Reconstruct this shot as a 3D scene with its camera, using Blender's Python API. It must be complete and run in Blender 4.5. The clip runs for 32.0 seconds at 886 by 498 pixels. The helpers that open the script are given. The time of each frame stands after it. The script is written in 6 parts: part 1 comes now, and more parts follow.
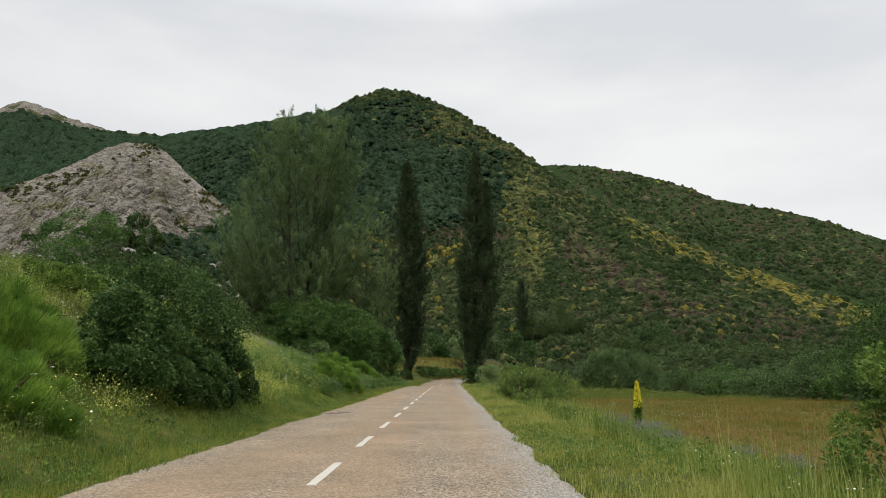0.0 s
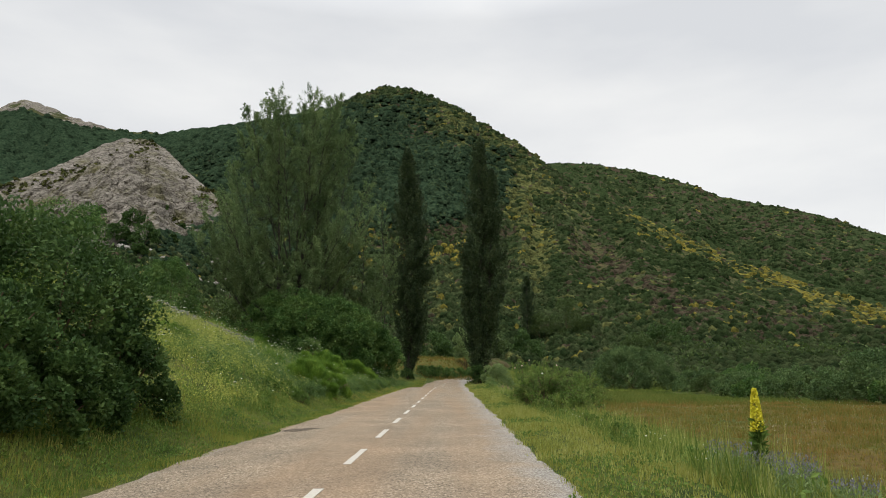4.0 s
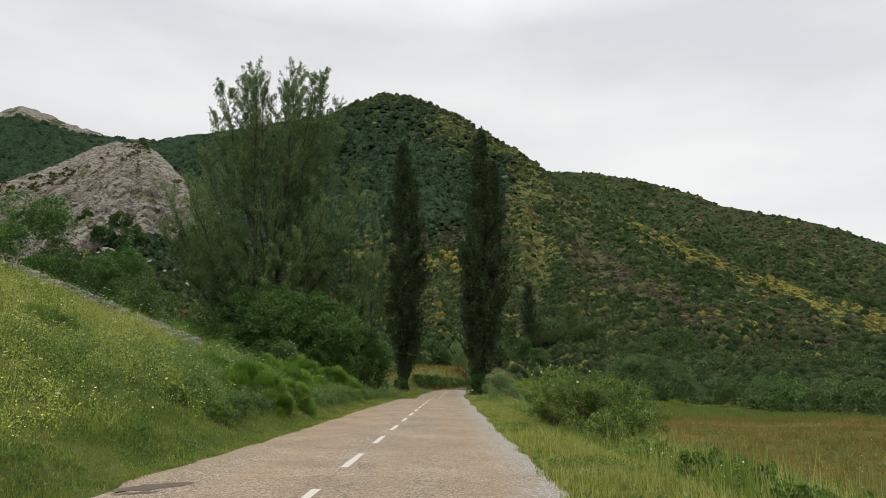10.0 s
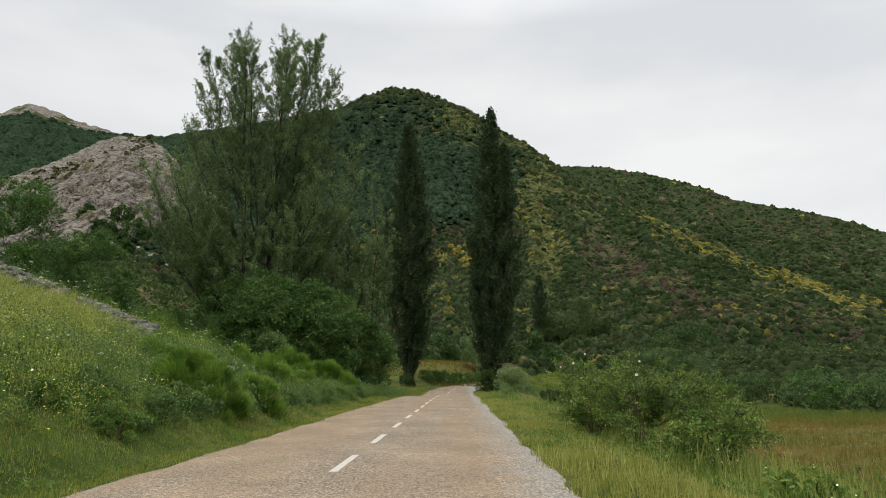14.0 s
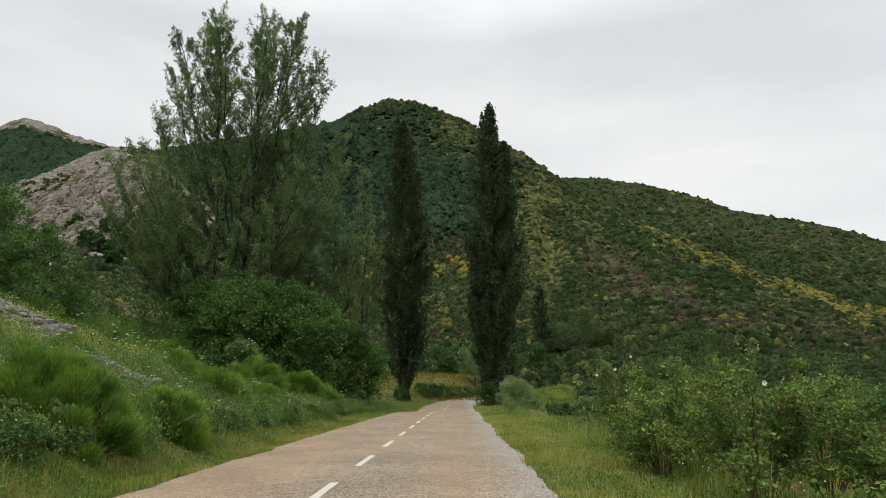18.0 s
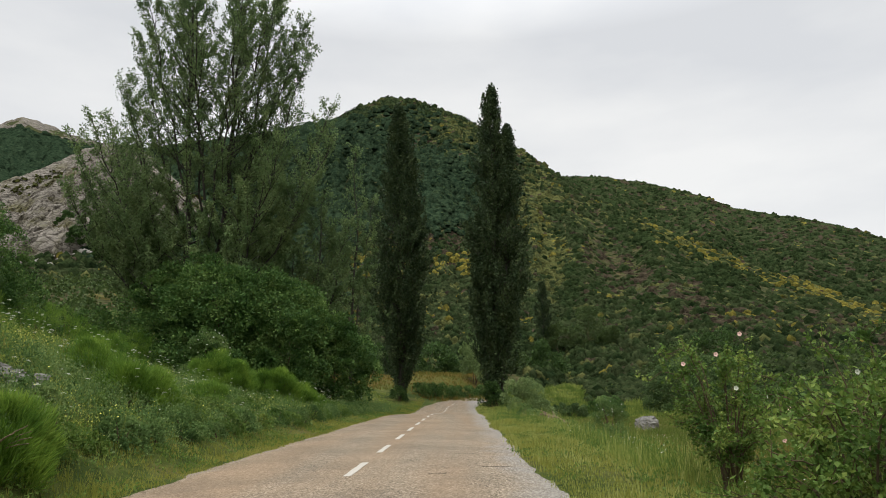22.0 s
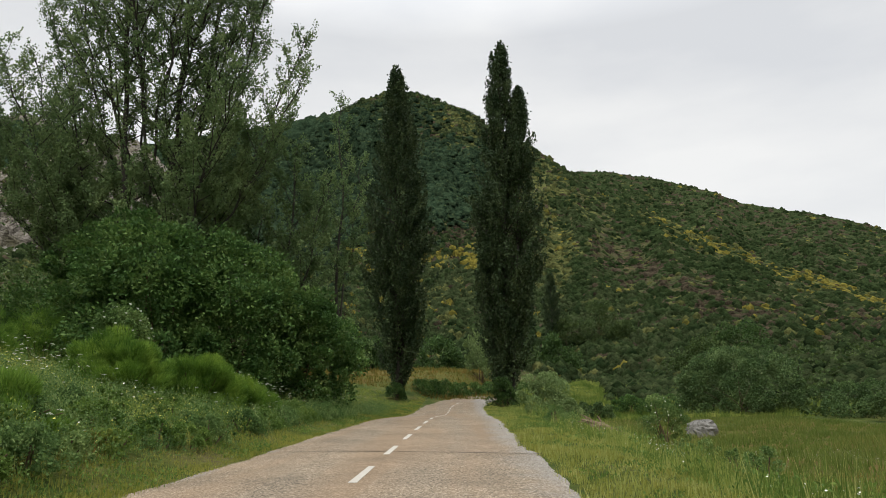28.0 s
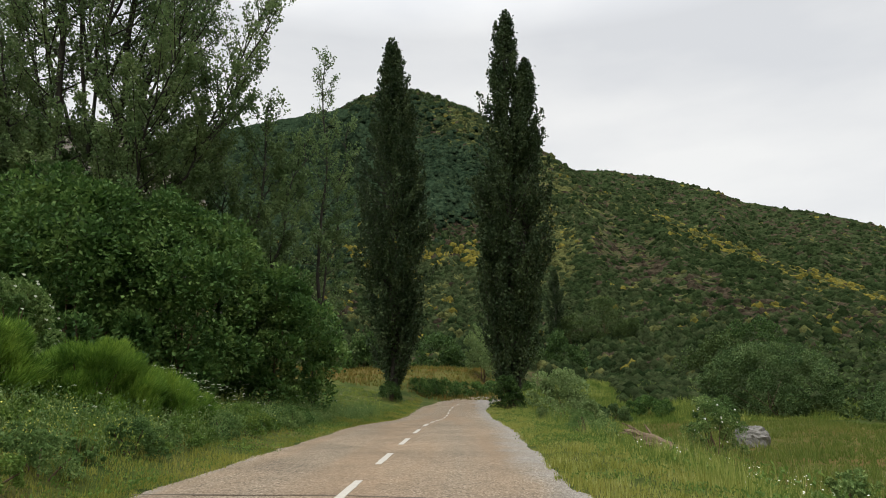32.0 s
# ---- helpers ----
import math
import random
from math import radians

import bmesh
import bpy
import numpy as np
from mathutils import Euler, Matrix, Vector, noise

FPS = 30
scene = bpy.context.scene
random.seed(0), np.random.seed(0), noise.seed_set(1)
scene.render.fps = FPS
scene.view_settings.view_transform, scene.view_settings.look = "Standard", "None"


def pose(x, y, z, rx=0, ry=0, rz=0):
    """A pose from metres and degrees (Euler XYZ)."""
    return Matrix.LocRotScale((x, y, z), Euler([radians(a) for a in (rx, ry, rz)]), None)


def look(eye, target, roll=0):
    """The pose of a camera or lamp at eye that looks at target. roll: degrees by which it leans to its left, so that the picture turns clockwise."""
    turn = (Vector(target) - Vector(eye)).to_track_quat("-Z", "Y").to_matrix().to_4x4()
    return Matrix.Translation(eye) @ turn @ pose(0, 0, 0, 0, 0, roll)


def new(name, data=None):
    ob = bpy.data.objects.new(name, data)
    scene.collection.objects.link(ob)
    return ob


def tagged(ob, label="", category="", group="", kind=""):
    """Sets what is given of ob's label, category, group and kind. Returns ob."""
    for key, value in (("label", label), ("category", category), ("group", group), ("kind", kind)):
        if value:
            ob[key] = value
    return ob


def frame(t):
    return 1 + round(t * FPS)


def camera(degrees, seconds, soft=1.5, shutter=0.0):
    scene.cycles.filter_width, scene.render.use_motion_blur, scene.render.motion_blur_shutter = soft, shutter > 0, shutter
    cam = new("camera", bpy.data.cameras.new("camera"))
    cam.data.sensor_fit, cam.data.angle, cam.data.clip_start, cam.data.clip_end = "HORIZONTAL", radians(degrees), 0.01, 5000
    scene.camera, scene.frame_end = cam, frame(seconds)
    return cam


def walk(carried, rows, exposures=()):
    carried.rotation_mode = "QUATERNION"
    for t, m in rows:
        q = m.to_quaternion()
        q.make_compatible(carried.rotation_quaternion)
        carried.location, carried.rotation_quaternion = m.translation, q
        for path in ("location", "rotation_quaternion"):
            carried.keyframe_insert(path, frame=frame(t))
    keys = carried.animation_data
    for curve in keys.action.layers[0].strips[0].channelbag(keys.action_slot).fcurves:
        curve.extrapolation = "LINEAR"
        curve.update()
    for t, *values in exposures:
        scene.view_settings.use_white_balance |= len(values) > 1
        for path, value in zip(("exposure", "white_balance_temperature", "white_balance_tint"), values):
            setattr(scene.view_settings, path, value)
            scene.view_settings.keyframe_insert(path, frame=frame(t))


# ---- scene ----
cam = camera(68.5, 32.0, soft=0.95)
# seconds, x, y, z, yaw, pitch, roll; the road runs along +y
ROWS = [
    (0.0, -0.000, 0.000, 1.226, 0.51, 10.81, -0.00),
    (0.5, -0.008, 0.684, 1.220, 0.44, 10.96, 0.13),
    (1.0, -0.018, 1.367, 1.211, 0.74, 10.77, -0.01),
    (1.5, -0.026, 2.050, 1.204, 0.94, 10.75, 0.07),
    (2.0, -0.033, 2.737, 1.201, 1.10, 10.73, 0.05),
    (2.5, -0.038, 3.430, 1.206, 1.11, 10.60, 0.13),
    (4.5, -0.032, 6.297, 1.307, 0.50, 10.96, -0.00),
    (5.0, -0.028, 6.968, 1.323, 0.15, 11.60, 0.04),
    (5.5, -0.023, 7.592, 1.326, 0.31, 11.60, -0.20),
    (6.0, -0.016, 8.175, 1.319, 0.61, 11.30, -0.16),
    (6.5, -0.009, 8.735, 1.306, 1.04, 10.64, -0.26),
    (7.0, -0.002, 9.288, 1.290, 1.11, 9.95, -0.28),
    (7.5, 0.004, 9.850, 1.274, 1.30, 9.51, -0.18),
    (8.0, 0.009, 10.437, 1.260, 1.17, 10.09, 0.03),
    (8.5, 0.012, 11.052, 1.248, 0.77, 10.90, 0.26),
    (9.0, 0.012, 11.681, 1.235, 0.92, 11.34, 0.00),
    (9.5, 0.012, 12.318, 1.222, 0.75, 11.64, -0.05),
    (10.0, 0.013, 12.961, 1.209, 0.66, 11.63, -0.12),
    (10.5, 0.015, 13.603, 1.198, 0.73, 11.43, -0.06),
    (11.0, 0.019, 14.241, 1.188, 0.90, 11.34, -0.21),
    (11.5, 0.027, 14.873, 1.181, 0.75, 11.42, -0.10),
    (12.0, 0.038, 15.504, 1.176, 0.87, 11.17, -0.31),
    (12.5, 0.050, 16.135, 1.171, 0.97, 11.21, -0.15),
    (13.0, 0.062, 16.766, 1.168, 1.16, 11.30, -0.17),
    (13.5, 0.074, 17.401, 1.165, 1.37, 11.30, 0.02),
    (14.0, 0.083, 18.039, 1.162, 1.46, 11.31, -0.03),
    (14.5, 0.090, 18.681, 1.159, 1.36, 11.20, 0.22),
    (16.5, 0.109, 21.275, 1.151, 1.32, 11.68, 0.28),
    (17.0, 0.115, 21.924, 1.153, 1.28, 12.09, 0.09),
    (17.5, 0.123, 22.573, 1.158, 1.04, 12.60, 0.23),
    (18.0, 0.133, 23.225, 1.166, 1.38, 12.46, 0.33),
    (18.5, 0.143, 23.876, 1.176, 1.66, 12.29, 0.31),
    (19.0, 0.152, 24.526, 1.186, 1.23, 12.72, 0.14),
    (19.5, 0.157, 25.173, 1.193, 1.17, 12.58, 0.28),
    (20.0, 0.157, 25.814, 1.196, 1.55, 12.25, 0.27),
    (20.5, 0.151, 26.442, 1.194, 1.32, 12.52, 0.29),
    (21.0, 0.140, 27.057, 1.189, 1.24, 12.51, 0.52),
    (21.5, 0.125, 27.668, 1.181, 1.60, 12.25, 0.52),
    (22.0, 0.108, 28.285, 1.173, 1.43, 12.45, 0.49),
    (22.5, 0.090, 28.919, 1.165, 1.20, 12.75, 0.54),
    (23.0, 0.072, 29.577, 1.161, 1.23, 12.70, 0.68),
    (23.5, 0.051, 30.265, 1.160, 1.31, 12.60, 0.64),
    (24.0, 0.026, 30.976, 1.160, 1.44, 12.66, 0.60),
    (24.5, 0.000, 31.702, 1.162, 1.59, 12.70, 0.68),
    (26.5, -0.069, 34.637, 1.170, 2.15, 12.51, 0.91),
    (27.0, -0.071, 35.376, 1.171, 2.19, 12.47, 0.81),
    (27.5, -0.069, 36.117, 1.173, 1.97, 12.34, 0.75),
    (28.0, -0.066, 36.854, 1.175, 1.74, 12.25, 0.50),
    (28.5, -0.065, 37.581, 1.176, 1.34, 12.49, 0.42),
    (29.0, -0.068, 38.293, 1.177, 1.46, 12.63, 0.54),
    (29.5, -0.074, 38.987, 1.178, 1.89, 12.47, 0.70),
    (30.0, -0.083, 39.667, 1.179, 2.23, 12.40, 0.73),
    (30.5, -0.094, 40.337, 1.179, 2.23, 12.28, 0.77),
    (31.0, -0.105, 41.002, 1.179, 2.27, 11.97, 0.69),
    (31.5, -0.116, 41.667, 1.179, 1.93, 12.10, 0.58),
    (32.0, -0.126, 42.337, 1.180, 1.75, 12.23, 0.36),
]
walk(cam, [(t, pose(x, y, z, 90 + pitch, roll, yaw)) for t, x, y, z, yaw, pitch, roll in ROWS])

# ---- overcast sky and its soft sun ----
world = bpy.data.worlds.new("overcast_sky")
scene.world = world
world.use_nodes = True
wn, wl = world.node_tree.nodes, world.node_tree.links
wn.clear()
w_out, w_bg = wn.new("ShaderNodeOutputWorld"), wn.new("ShaderNodeBackground")
w_sky = wn.new("ShaderNodeTexSky")
w_sky.sky_type, w_sky.sun_disc = "NISHITA", False
SUN_EL, SUN_ROT = radians(52), radians(200)
w_sky.sun_elevation, w_sky.sun_rotation = SUN_EL, SUN_ROT
w_co, w_map, w_sep = wn.new("ShaderNodeTexCoord"), wn.new("ShaderNodeMapping"), wn.new("ShaderNodeSeparateXYZ")
w_map.inputs["Scale"].default_value = (1.0, 1.0, 3.2)
w_n1, w_n2 = wn.new("ShaderNodeTexNoise"), wn.new("ShaderNodeTexNoise")
w_n1.inputs["Scale"].default_value, w_n1.inputs["Detail"].default_value = 2.1, 6
w_n2.inputs["Scale"].default_value, w_n2.inputs["Detail"].default_value = 0.8, 3
w_rmp = wn.new("ShaderNodeValToRGB")
w_rmp.color_ramp.elements[0].position, w_rmp.color_ramp.elements[0].color = 0.40, (0.735, 0.75, 0.772, 1)
w_rmp.color_ramp.elements[1].position, w_rmp.color_ramp.elements[1].color = 0.57, (0.925, 0.925, 0.912, 1)
w_avg = wn.new("ShaderNodeMix")
w_avg.data_type, w_avg.inputs[0].default_value = "FLOAT", 0.5
# an overcast sky is brighter towards the zenith
w_lift = wn.new("ShaderNodeMapRange")
w_lift.inputs[1].default_value, w_lift.inputs[2].default_value = 0.50, 1.0
w_lift.inputs[3].default_value, w_lift.inputs[4].default_value = 0.975, 3.4
w_mul = wn.new("ShaderNodeVectorMath")
w_mul.operation = "SCALE"
w_skys = wn.new("ShaderNodeVectorMath")
w_skys.operation = "SCALE"
w_skys.inputs["Scale"].default_value = 0.10
w_mix = wn.new("ShaderNodeMix")
w_mix.data_type, w_mix.inputs[0].default_value = "RGBA", 0.93
wl.new(w_co.outputs["Generated"], w_map.inputs[0])
wl.new(w_map.outputs[0], w_n1.inputs["Vector"])
wl.new(w_map.outputs[0], w_n2.inputs["Vector"])
wl.new(w_n1.outputs["Fac"], w_avg.inputs[2])
wl.new(w_n2.outputs["Fac"], w_avg.inputs[3])
wl.new(w_avg.outputs[0], w_rmp.inputs[0])
wl.new(w_co.outputs["Generated"], w_sep.inputs[0])
wl.new(w_sep.outputs[2], w_lift.inputs[0])
wl.new(w_rmp.outputs[0], w_mul.inputs[0])
wl.new(w_lift.outputs[0], w_mul.inputs["Scale"])
wl.new(w_sky.outputs[0], w_skys.inputs[0])
wl.new(w_skys.outputs[0], w_mix.inputs[6])
wl.new(w_mul.outputs[0], w_mix.inputs[7])
wl.new(w_mix.outputs[2], w_bg.inputs[0])
wl.new(w_bg.outputs[0], w_out.inputs[0])
sun = new("sun", bpy.data.lights.new("sun", "SUN"))
sun.data.energy, sun.data.angle, sun.data.color = 1.2, radians(25), (1.0, 0.97, 0.92)
sun.matrix_world = look((-40, -60, 128), (0, 20, 0))
scene.view_settings.exposure = 0.06

# ---- numeric helpers ----
rng = np.random.default_rng(7)


def smooth(a, b, v):
    t = np.clip((np.asarray(v, float) - a) / (b - a), 0, 1)
    return t * t * (3 - 2 * t)


def lattice(ix, iy, seed):
    h = np.sin(ix * 127.1 + iy * 311.7 + seed * 74.7) * 43758.5453
    return h - np.floor(h)


def grain(x, y, seed=0):
    """Value noise, 0 to 1."""
    x, y = np.asarray(x, float), np.asarray(y, float)
    ix, iy = np.floor(x), np.floor(y)
    fx, fy = x - ix, y - iy
    fx, fy = fx * fx * (3 - 2 * fx), fy * fy * (3 - 2 * fy)
    a, b = lattice(ix, iy, seed), lattice(ix + 1, iy, seed)
    c, d = lattice(ix, iy + 1, seed), lattice(ix + 1, iy + 1, seed)
    return (a * (1 - fx) + b * fx) * (1 - fy) + (c * (1 - fx) + d * fx) * fy


def fbm(x, y, octaves=4, seed=0):
    """Fractal noise about 0, within about 0.5."""
    out, amp, total = 0, 1.0, 0
    for o in range(octaves):
        out = out + amp * (grain(np.asarray(x) * 2 ** o, np.asarray(y) * 2 ** o, seed + 13 * o) - 0.5)
        total += amp
        amp *= 0.5
    return out / total


def crowns(x, y, size, seed):
    """Rounded tops over a scatter of plants: height 0 to 1, and two random numbers of the plant."""
    u, v = np.asarray(x, float) / size, np.asarray(y, float) / size
    iu, iv = np.floor(u), np.floor(v)
    best, ia, ib = np.full(u.shape, 9.0), iu.copy(), iv.copy()
    for da in (-1, 0, 1):
        for db in (-1, 0, 1):
            ca, cb = iu + da, iv + db
            d = np.hypot(ca + 0.15 + 0.7 * lattice(ca, cb, seed) - u, cb + 0.15 + 0.7 * lattice(ca, cb, seed + 1) - v)
            near = d < best
            best, ia, ib = np.where(near, d, best), np.where(near, ca, ia), np.where(near, cb, ib)
    return np.sqrt(np.clip(1 - (best / 0.78) ** 2, 0, 1)), lattice(ia, ib, seed + 2), lattice(ia, ib, seed + 3)


# ---- lie of the land ----
# ridge lines: x, y, height
RIDGE_MAIN = [(-457, 486, 144), (-390, 544, 162), (-331, 562, 195), (-263, 577, 214), (-206, 591, 228), (-166, 599, 238), (-119, 606, 252), (-93, 611, 269), (-65, 615, 280), (-40, 608, 273), (-14, 590, 255), (7, 572, 238), (31, 548, 214), (52, 522, 190), (76, 491, 158), (97, 463, 130), (120, 434, 107), (137, 413, 90), (161, 389, 71), (179, 365, 55), (189, 343, 43), (199, 321, 34), (206, 275, 17)]
RIDGE_EAST = [(-6, 953, 284), (78, 950, 305), (146, 923, 303), (200, 893, 291), (246, 862, 272), (286, 829, 249), (310, 800, 230), (329, 782, 212), (352, 762, 201), (374, 730, 186), (393, 709, 174), (410, 688, 161), (426, 656, 140), (474, 597, 102)]
RIDGE_WEST = [(-602, 604, 197), (-581, 689, 258), (-581, 749, 306), (-564, 762, 319), (-554, 770, 332), (-544, 777, 339), (-529, 788, 338), (-511, 800, 333), (-494, 811, 326), (-472, 813, 319), (-441, 820, 315), (-404, 829, 316), (-345, 836, 305), (-240, 873, 285)]
RIDGE_CRAG = [(-204, 213, 33.1), (-187, 243, 59.5), (-180, 260, 74.1), (-174, 270, 81.9), (-169, 279, 89.7), (-159, 286, 99.5), (-151, 290, 103.3), (-141, 290, 102.4), (-132, 290, 98.5), (-122, 284, 88.7), (-111, 279, 79.0), (-92, 267, 64.3), (-69, 245, 45.8), (-45, 223, 25.3)]
HUB = (0.0, 21.0)


def polar(x, y):
    dx, dy = np.asarray(x, float) - HUB[0], np.asarray(y, float) - HUB[1]
    return np.degrees(np.arctan2(dx, dy)), np.hypot(dx, dy)


def ridge_at(ridge, az):
    p = np.array(ridge, float)
    a, r = polar(p[:, 0], p[:, 1])
    out_of = np.clip(np.maximum(a[0] - az, az - a[-1]) / 25.0, 0, 1)
    return np.interp(az, a, r), np.interp(az, a, p[:, 2]) * (1 - smooth(0, 1, out_of))


def slope_of(ridge, foot, power, az, r, gentle=0.0):
    far, top = ridge_at(ridge, az)
    s = np.clip((r - foot) / np.maximum(far - foot, 1.0), 0, None)
    fold = fbm(az * 0.28, r * 0.004, 3, 5) * 0.22 + fbm(az * 0.9, r * 0.012, 3, 6) * 0.12
    up = top * (gentle * np.minimum(s, 1) + (1 - gentle) * np.minimum(s, 1) ** power) * (1 + fold * 4 * s * np.clip(1 - s, 0, 1))
    return np.where(s > 1, top - 0.45 * (r - far), up)


def road_mid(y):
    y = np.asarray(y, float)
    return -1.38 + 0.35 * smooth(55, 90, y) + 0.0085 * np.clip(y - 92, 0, 55) ** 2


def road_level(y):
    return -0.42 * smooth(63, 84, y) + 0.95 * smooth(86, 120, y) + 1.0 * smooth(118, 150, y)


ROAD_HALF = 2.85


def hills(x, y):
    az, r = polar(x, y)
    foot_a = np.interp(az, [-60, -25, -12, 0, 8, 16, 26, 35, 60], [225, 185, 155, 140, 130, 102, 65, 48, 42])
    foot_d = np.interp(az, [-90, -50, -35, -25, -14, -8], [20, 23, 26, 40, 95, 140])
    a = slope_of(RIDGE_MAIN, foot_a, 1.45, az, r)
    b = slope_of(RIDGE_EAST, 390, 1.0, az, r)
    c = slope_of(RIDGE_WEST, 400, 1.0, az, r)
    d = slope_of(RIDGE_CRAG, foot_d, 4.0, az, r, 0.43)
    ring = np.where(np.abs(az) > 55, smooth(120, 900, r) * 130 * smooth(55, 80, np.abs(az)), 0)
    h = np.maximum.reduce([a, b, c, d, ring, np.zeros_like(a)])
    return h + fbm(np.asarray(x) * 0.05, np.asarray(y) * 0.05, 4, 9) * np.minimum(h * 0.10, 2.5) * smooth(0, 18, h)


def ground_z(x, y):
    x, y = np.asarray(x, float), np.asarray(y, float)
    mid, lev = road_mid(y), road_level(y)
    u = x - mid
    right = -0.5 * smooth(3.4, 7.5, u) - 0.65 * smooth(37, 72, y) * smooth(4, 11, u)
    tall = 5.9 - 4.4 * smooth(33, 69, y) - 0.4 * smooth(12, 0, y)
    w = np.clip(-3.2 - u, 0, None) / 13.0
    left = tall * np.where(w < 0.8, w, 0.8 + 0.2 * np.tanh((w - 0.8) / 0.2))
    left = left + 0.35 * fbm(x * 0.35, y * 0.35, 3, 3) * smooth(0.04, 0.2, w)
    beyond = 2.1 * smooth(94, 126, y) * smooth(3.2, 8, np.abs(u))
    z = lev * smooth(26, 6, np.abs(u)) * smooth(175, 145, y) + right + left + beyond + hills(x, y) * np.maximum(smooth(4, 22, np.abs(u)), smooth(138, 165, y)) + 0.06 * fbm(x * 1.3, y * 1.3, 3, 2)
    on_road = smooth(ROAD_HALF + 0.75, ROAD_HALF + 0.1, np.abs(u)) * (y < 146)
    return z * (1 - on_road) + (lev - 0.05) * on_road


# ---- mesh helpers ----
def mounds(x, y, z, radius, tall=0.9):
    """Rounded, slightly uneven plants: a six-sided dome for each place given."""
    n = len(x)
    ang = np.linspace(0, 2 * np.pi, 6, endpoint=False)[None] + rng.uniform(0, 1, (n, 1))
    r = np.asarray(radius)[:, None] * np.ones((n, 6))
    h = np.asarray(radius)[:, None] * tall * rng.uniform(0.7, 1.3, (n, 1))
    rings = []
    for out, up in ((0.92, -0.25), (0.90, 0.55)):
        q = r * out * rng.uniform(0.72, 1.22, (n, 6))
        rings.append(np.stack([x[:, None] + np.cos(ang) * q, y[:, None] + np.sin(ang) * q, z[:, None] + h * up * rng.uniform(0.75, 1.25, (n, 6))], -1))
    top = np.stack([x + radius * rng.uniform(-0.25, 0.25, n), y + radius * rng.uniform(-0.25, 0.25, n), z + h[:, 0] * 1.05], -1)[:, None]
    v = np.concatenate(rings + [top], 1).reshape(-1, 3)
    j = np.arange(6)
    k = (j + 1) % 6
    f = np.concatenate([np.stack([j, k, k + 6], 1), np.stack([j, k + 6, j + 6], 1), np.stack([j + 6, k + 6, 0 * j + 12], 1)])
    return v, (f[None] + 13 * np.arange(n)[:, None, None]).reshape(-1, 3)


def raw_mesh(name, verts, faces, mat, smooth_shade=False):
    """A mesh from an array of places and an array of equal-sided faces."""
    verts, faces = np.asarray(verts, np.float32), np.asarray(faces, np.int32)
    me = bpy.data.meshes.new(name)
    n, k = faces.shape
    me.vertices.add(len(verts))
    me.vertices.foreach_set("co", verts.ravel())
    me.loops.add(n * k)
    me.loops.foreach_set("vertex_index", faces.ravel())
    me.polygons.add(n)
    me.polygons.foreach_set("loop_start", np.arange(0, n * k, k, dtype=np.int32))
    me.polygons.foreach_set("use_smooth", np.full(n, smooth_shade, dtype=bool))
    me.update(calc_edges=True)
    me.materials.append(mat)
    return me


def thing(name, label, category, x=0.0, y=0.0, z=None, group="", kind=""):
    ob = new(name)
    ob.location = (x, y, float(ground_z(x, y)) if z is None else z)
    return tagged(ob, label, category, group, kind)


def part(name, verts, faces, mat, parent, label="", kind="", smooth_shade=False):
    ob = new(name, raw_mesh(name, verts, faces, mat, smooth_shade))
    ob.parent = parent
    return tagged(ob, label, "", "", kind)


def stuff(name, verts, faces, mat, label, category, smooth_shade=False, kind="stuff"):
    return tagged(new(name, raw_mesh(name, verts, faces, mat, smooth_shade)), label, category, "", kind)


def tube(path, radii, sides=7):
    """A tapered, closed limb along a path."""
    path = np.asarray(path, float)
    n = len(path)
    tang = np.gradient(path, axis=0)
    tang /= np.linalg.norm(tang, axis=1)[:, None] + 1e-9
    ref = np.where(np.abs(tang[:, 2:3]) > 0.9, np.array([[1.0, 0, 0]]), np.array([[0, 0, 1.0]]))
    a = np.cross(tang, ref)
    a /= np.linalg.norm(a, axis=1)[:, None] + 1e-9
    b = np.cross(tang, a)
    ang = np.linspace(0, 2 * np.pi, sides, endpoint=False)
    ring = np.cos(ang)[None, :, None] * a[:, None] + np.sin(ang)[None, :, None] * b[:, None]
    v = (path[:, None] + ring * np.asarray(radii, float)[:, None, None]).reshape(-1, 3)
    i = np.arange(n - 1)[:, None] * sides
    j = np.arange(sides)[None]
    k = (j + 1) % sides
    f = np.stack([i + j, i + k, i + sides + k, i + sides + j], -1).reshape(-1, 4)
    return v, f


def joined(pieces):
    vs, fs, o = [], [], 0
    for v, f in pieces:
        vs.append(v)
        fs.append(np.asarray(f) + o)
        o += len(v)
    return np.concatenate(vs), np.concatenate(fs)


def unit(v):
    return v / (np.linalg.norm(v, axis=-1, keepdims=True) + 1e-9)


def leaves(at, aim, length, width, droop=0.35, level=0.0):
    """Four-cornered leaves, folded along the midrib, at the places given, pointing roughly along aim; level turns their faces to the sky."""
    n = len(at)
    d = unit(aim + rng.normal(0, droop, (n, 3)))
    side = unit(np.cross(d, rng.normal(0, 1, (n, 3)) + np.array([0, 0, level])))
    up = np.cross(side, d)
    ln = length * rng.uniform(0.65, 1.25, (n, 1))
    wd = width * rng.uniform(0.7, 1.2, (n, 1))
    base, tip = at - d * ln * 0.5, at + d * ln * 0.5
    mid = at - d * ln * 0.05
    l, r = mid + side * wd * 0.5 + up * wd * 0.12, mid - side * wd * 0.5 + up * wd * 0.12
    v = np.stack([base, l, tip, r], 1).reshape(-1, 3)
    return v, np.arange(4 * n).reshape(n, 4)


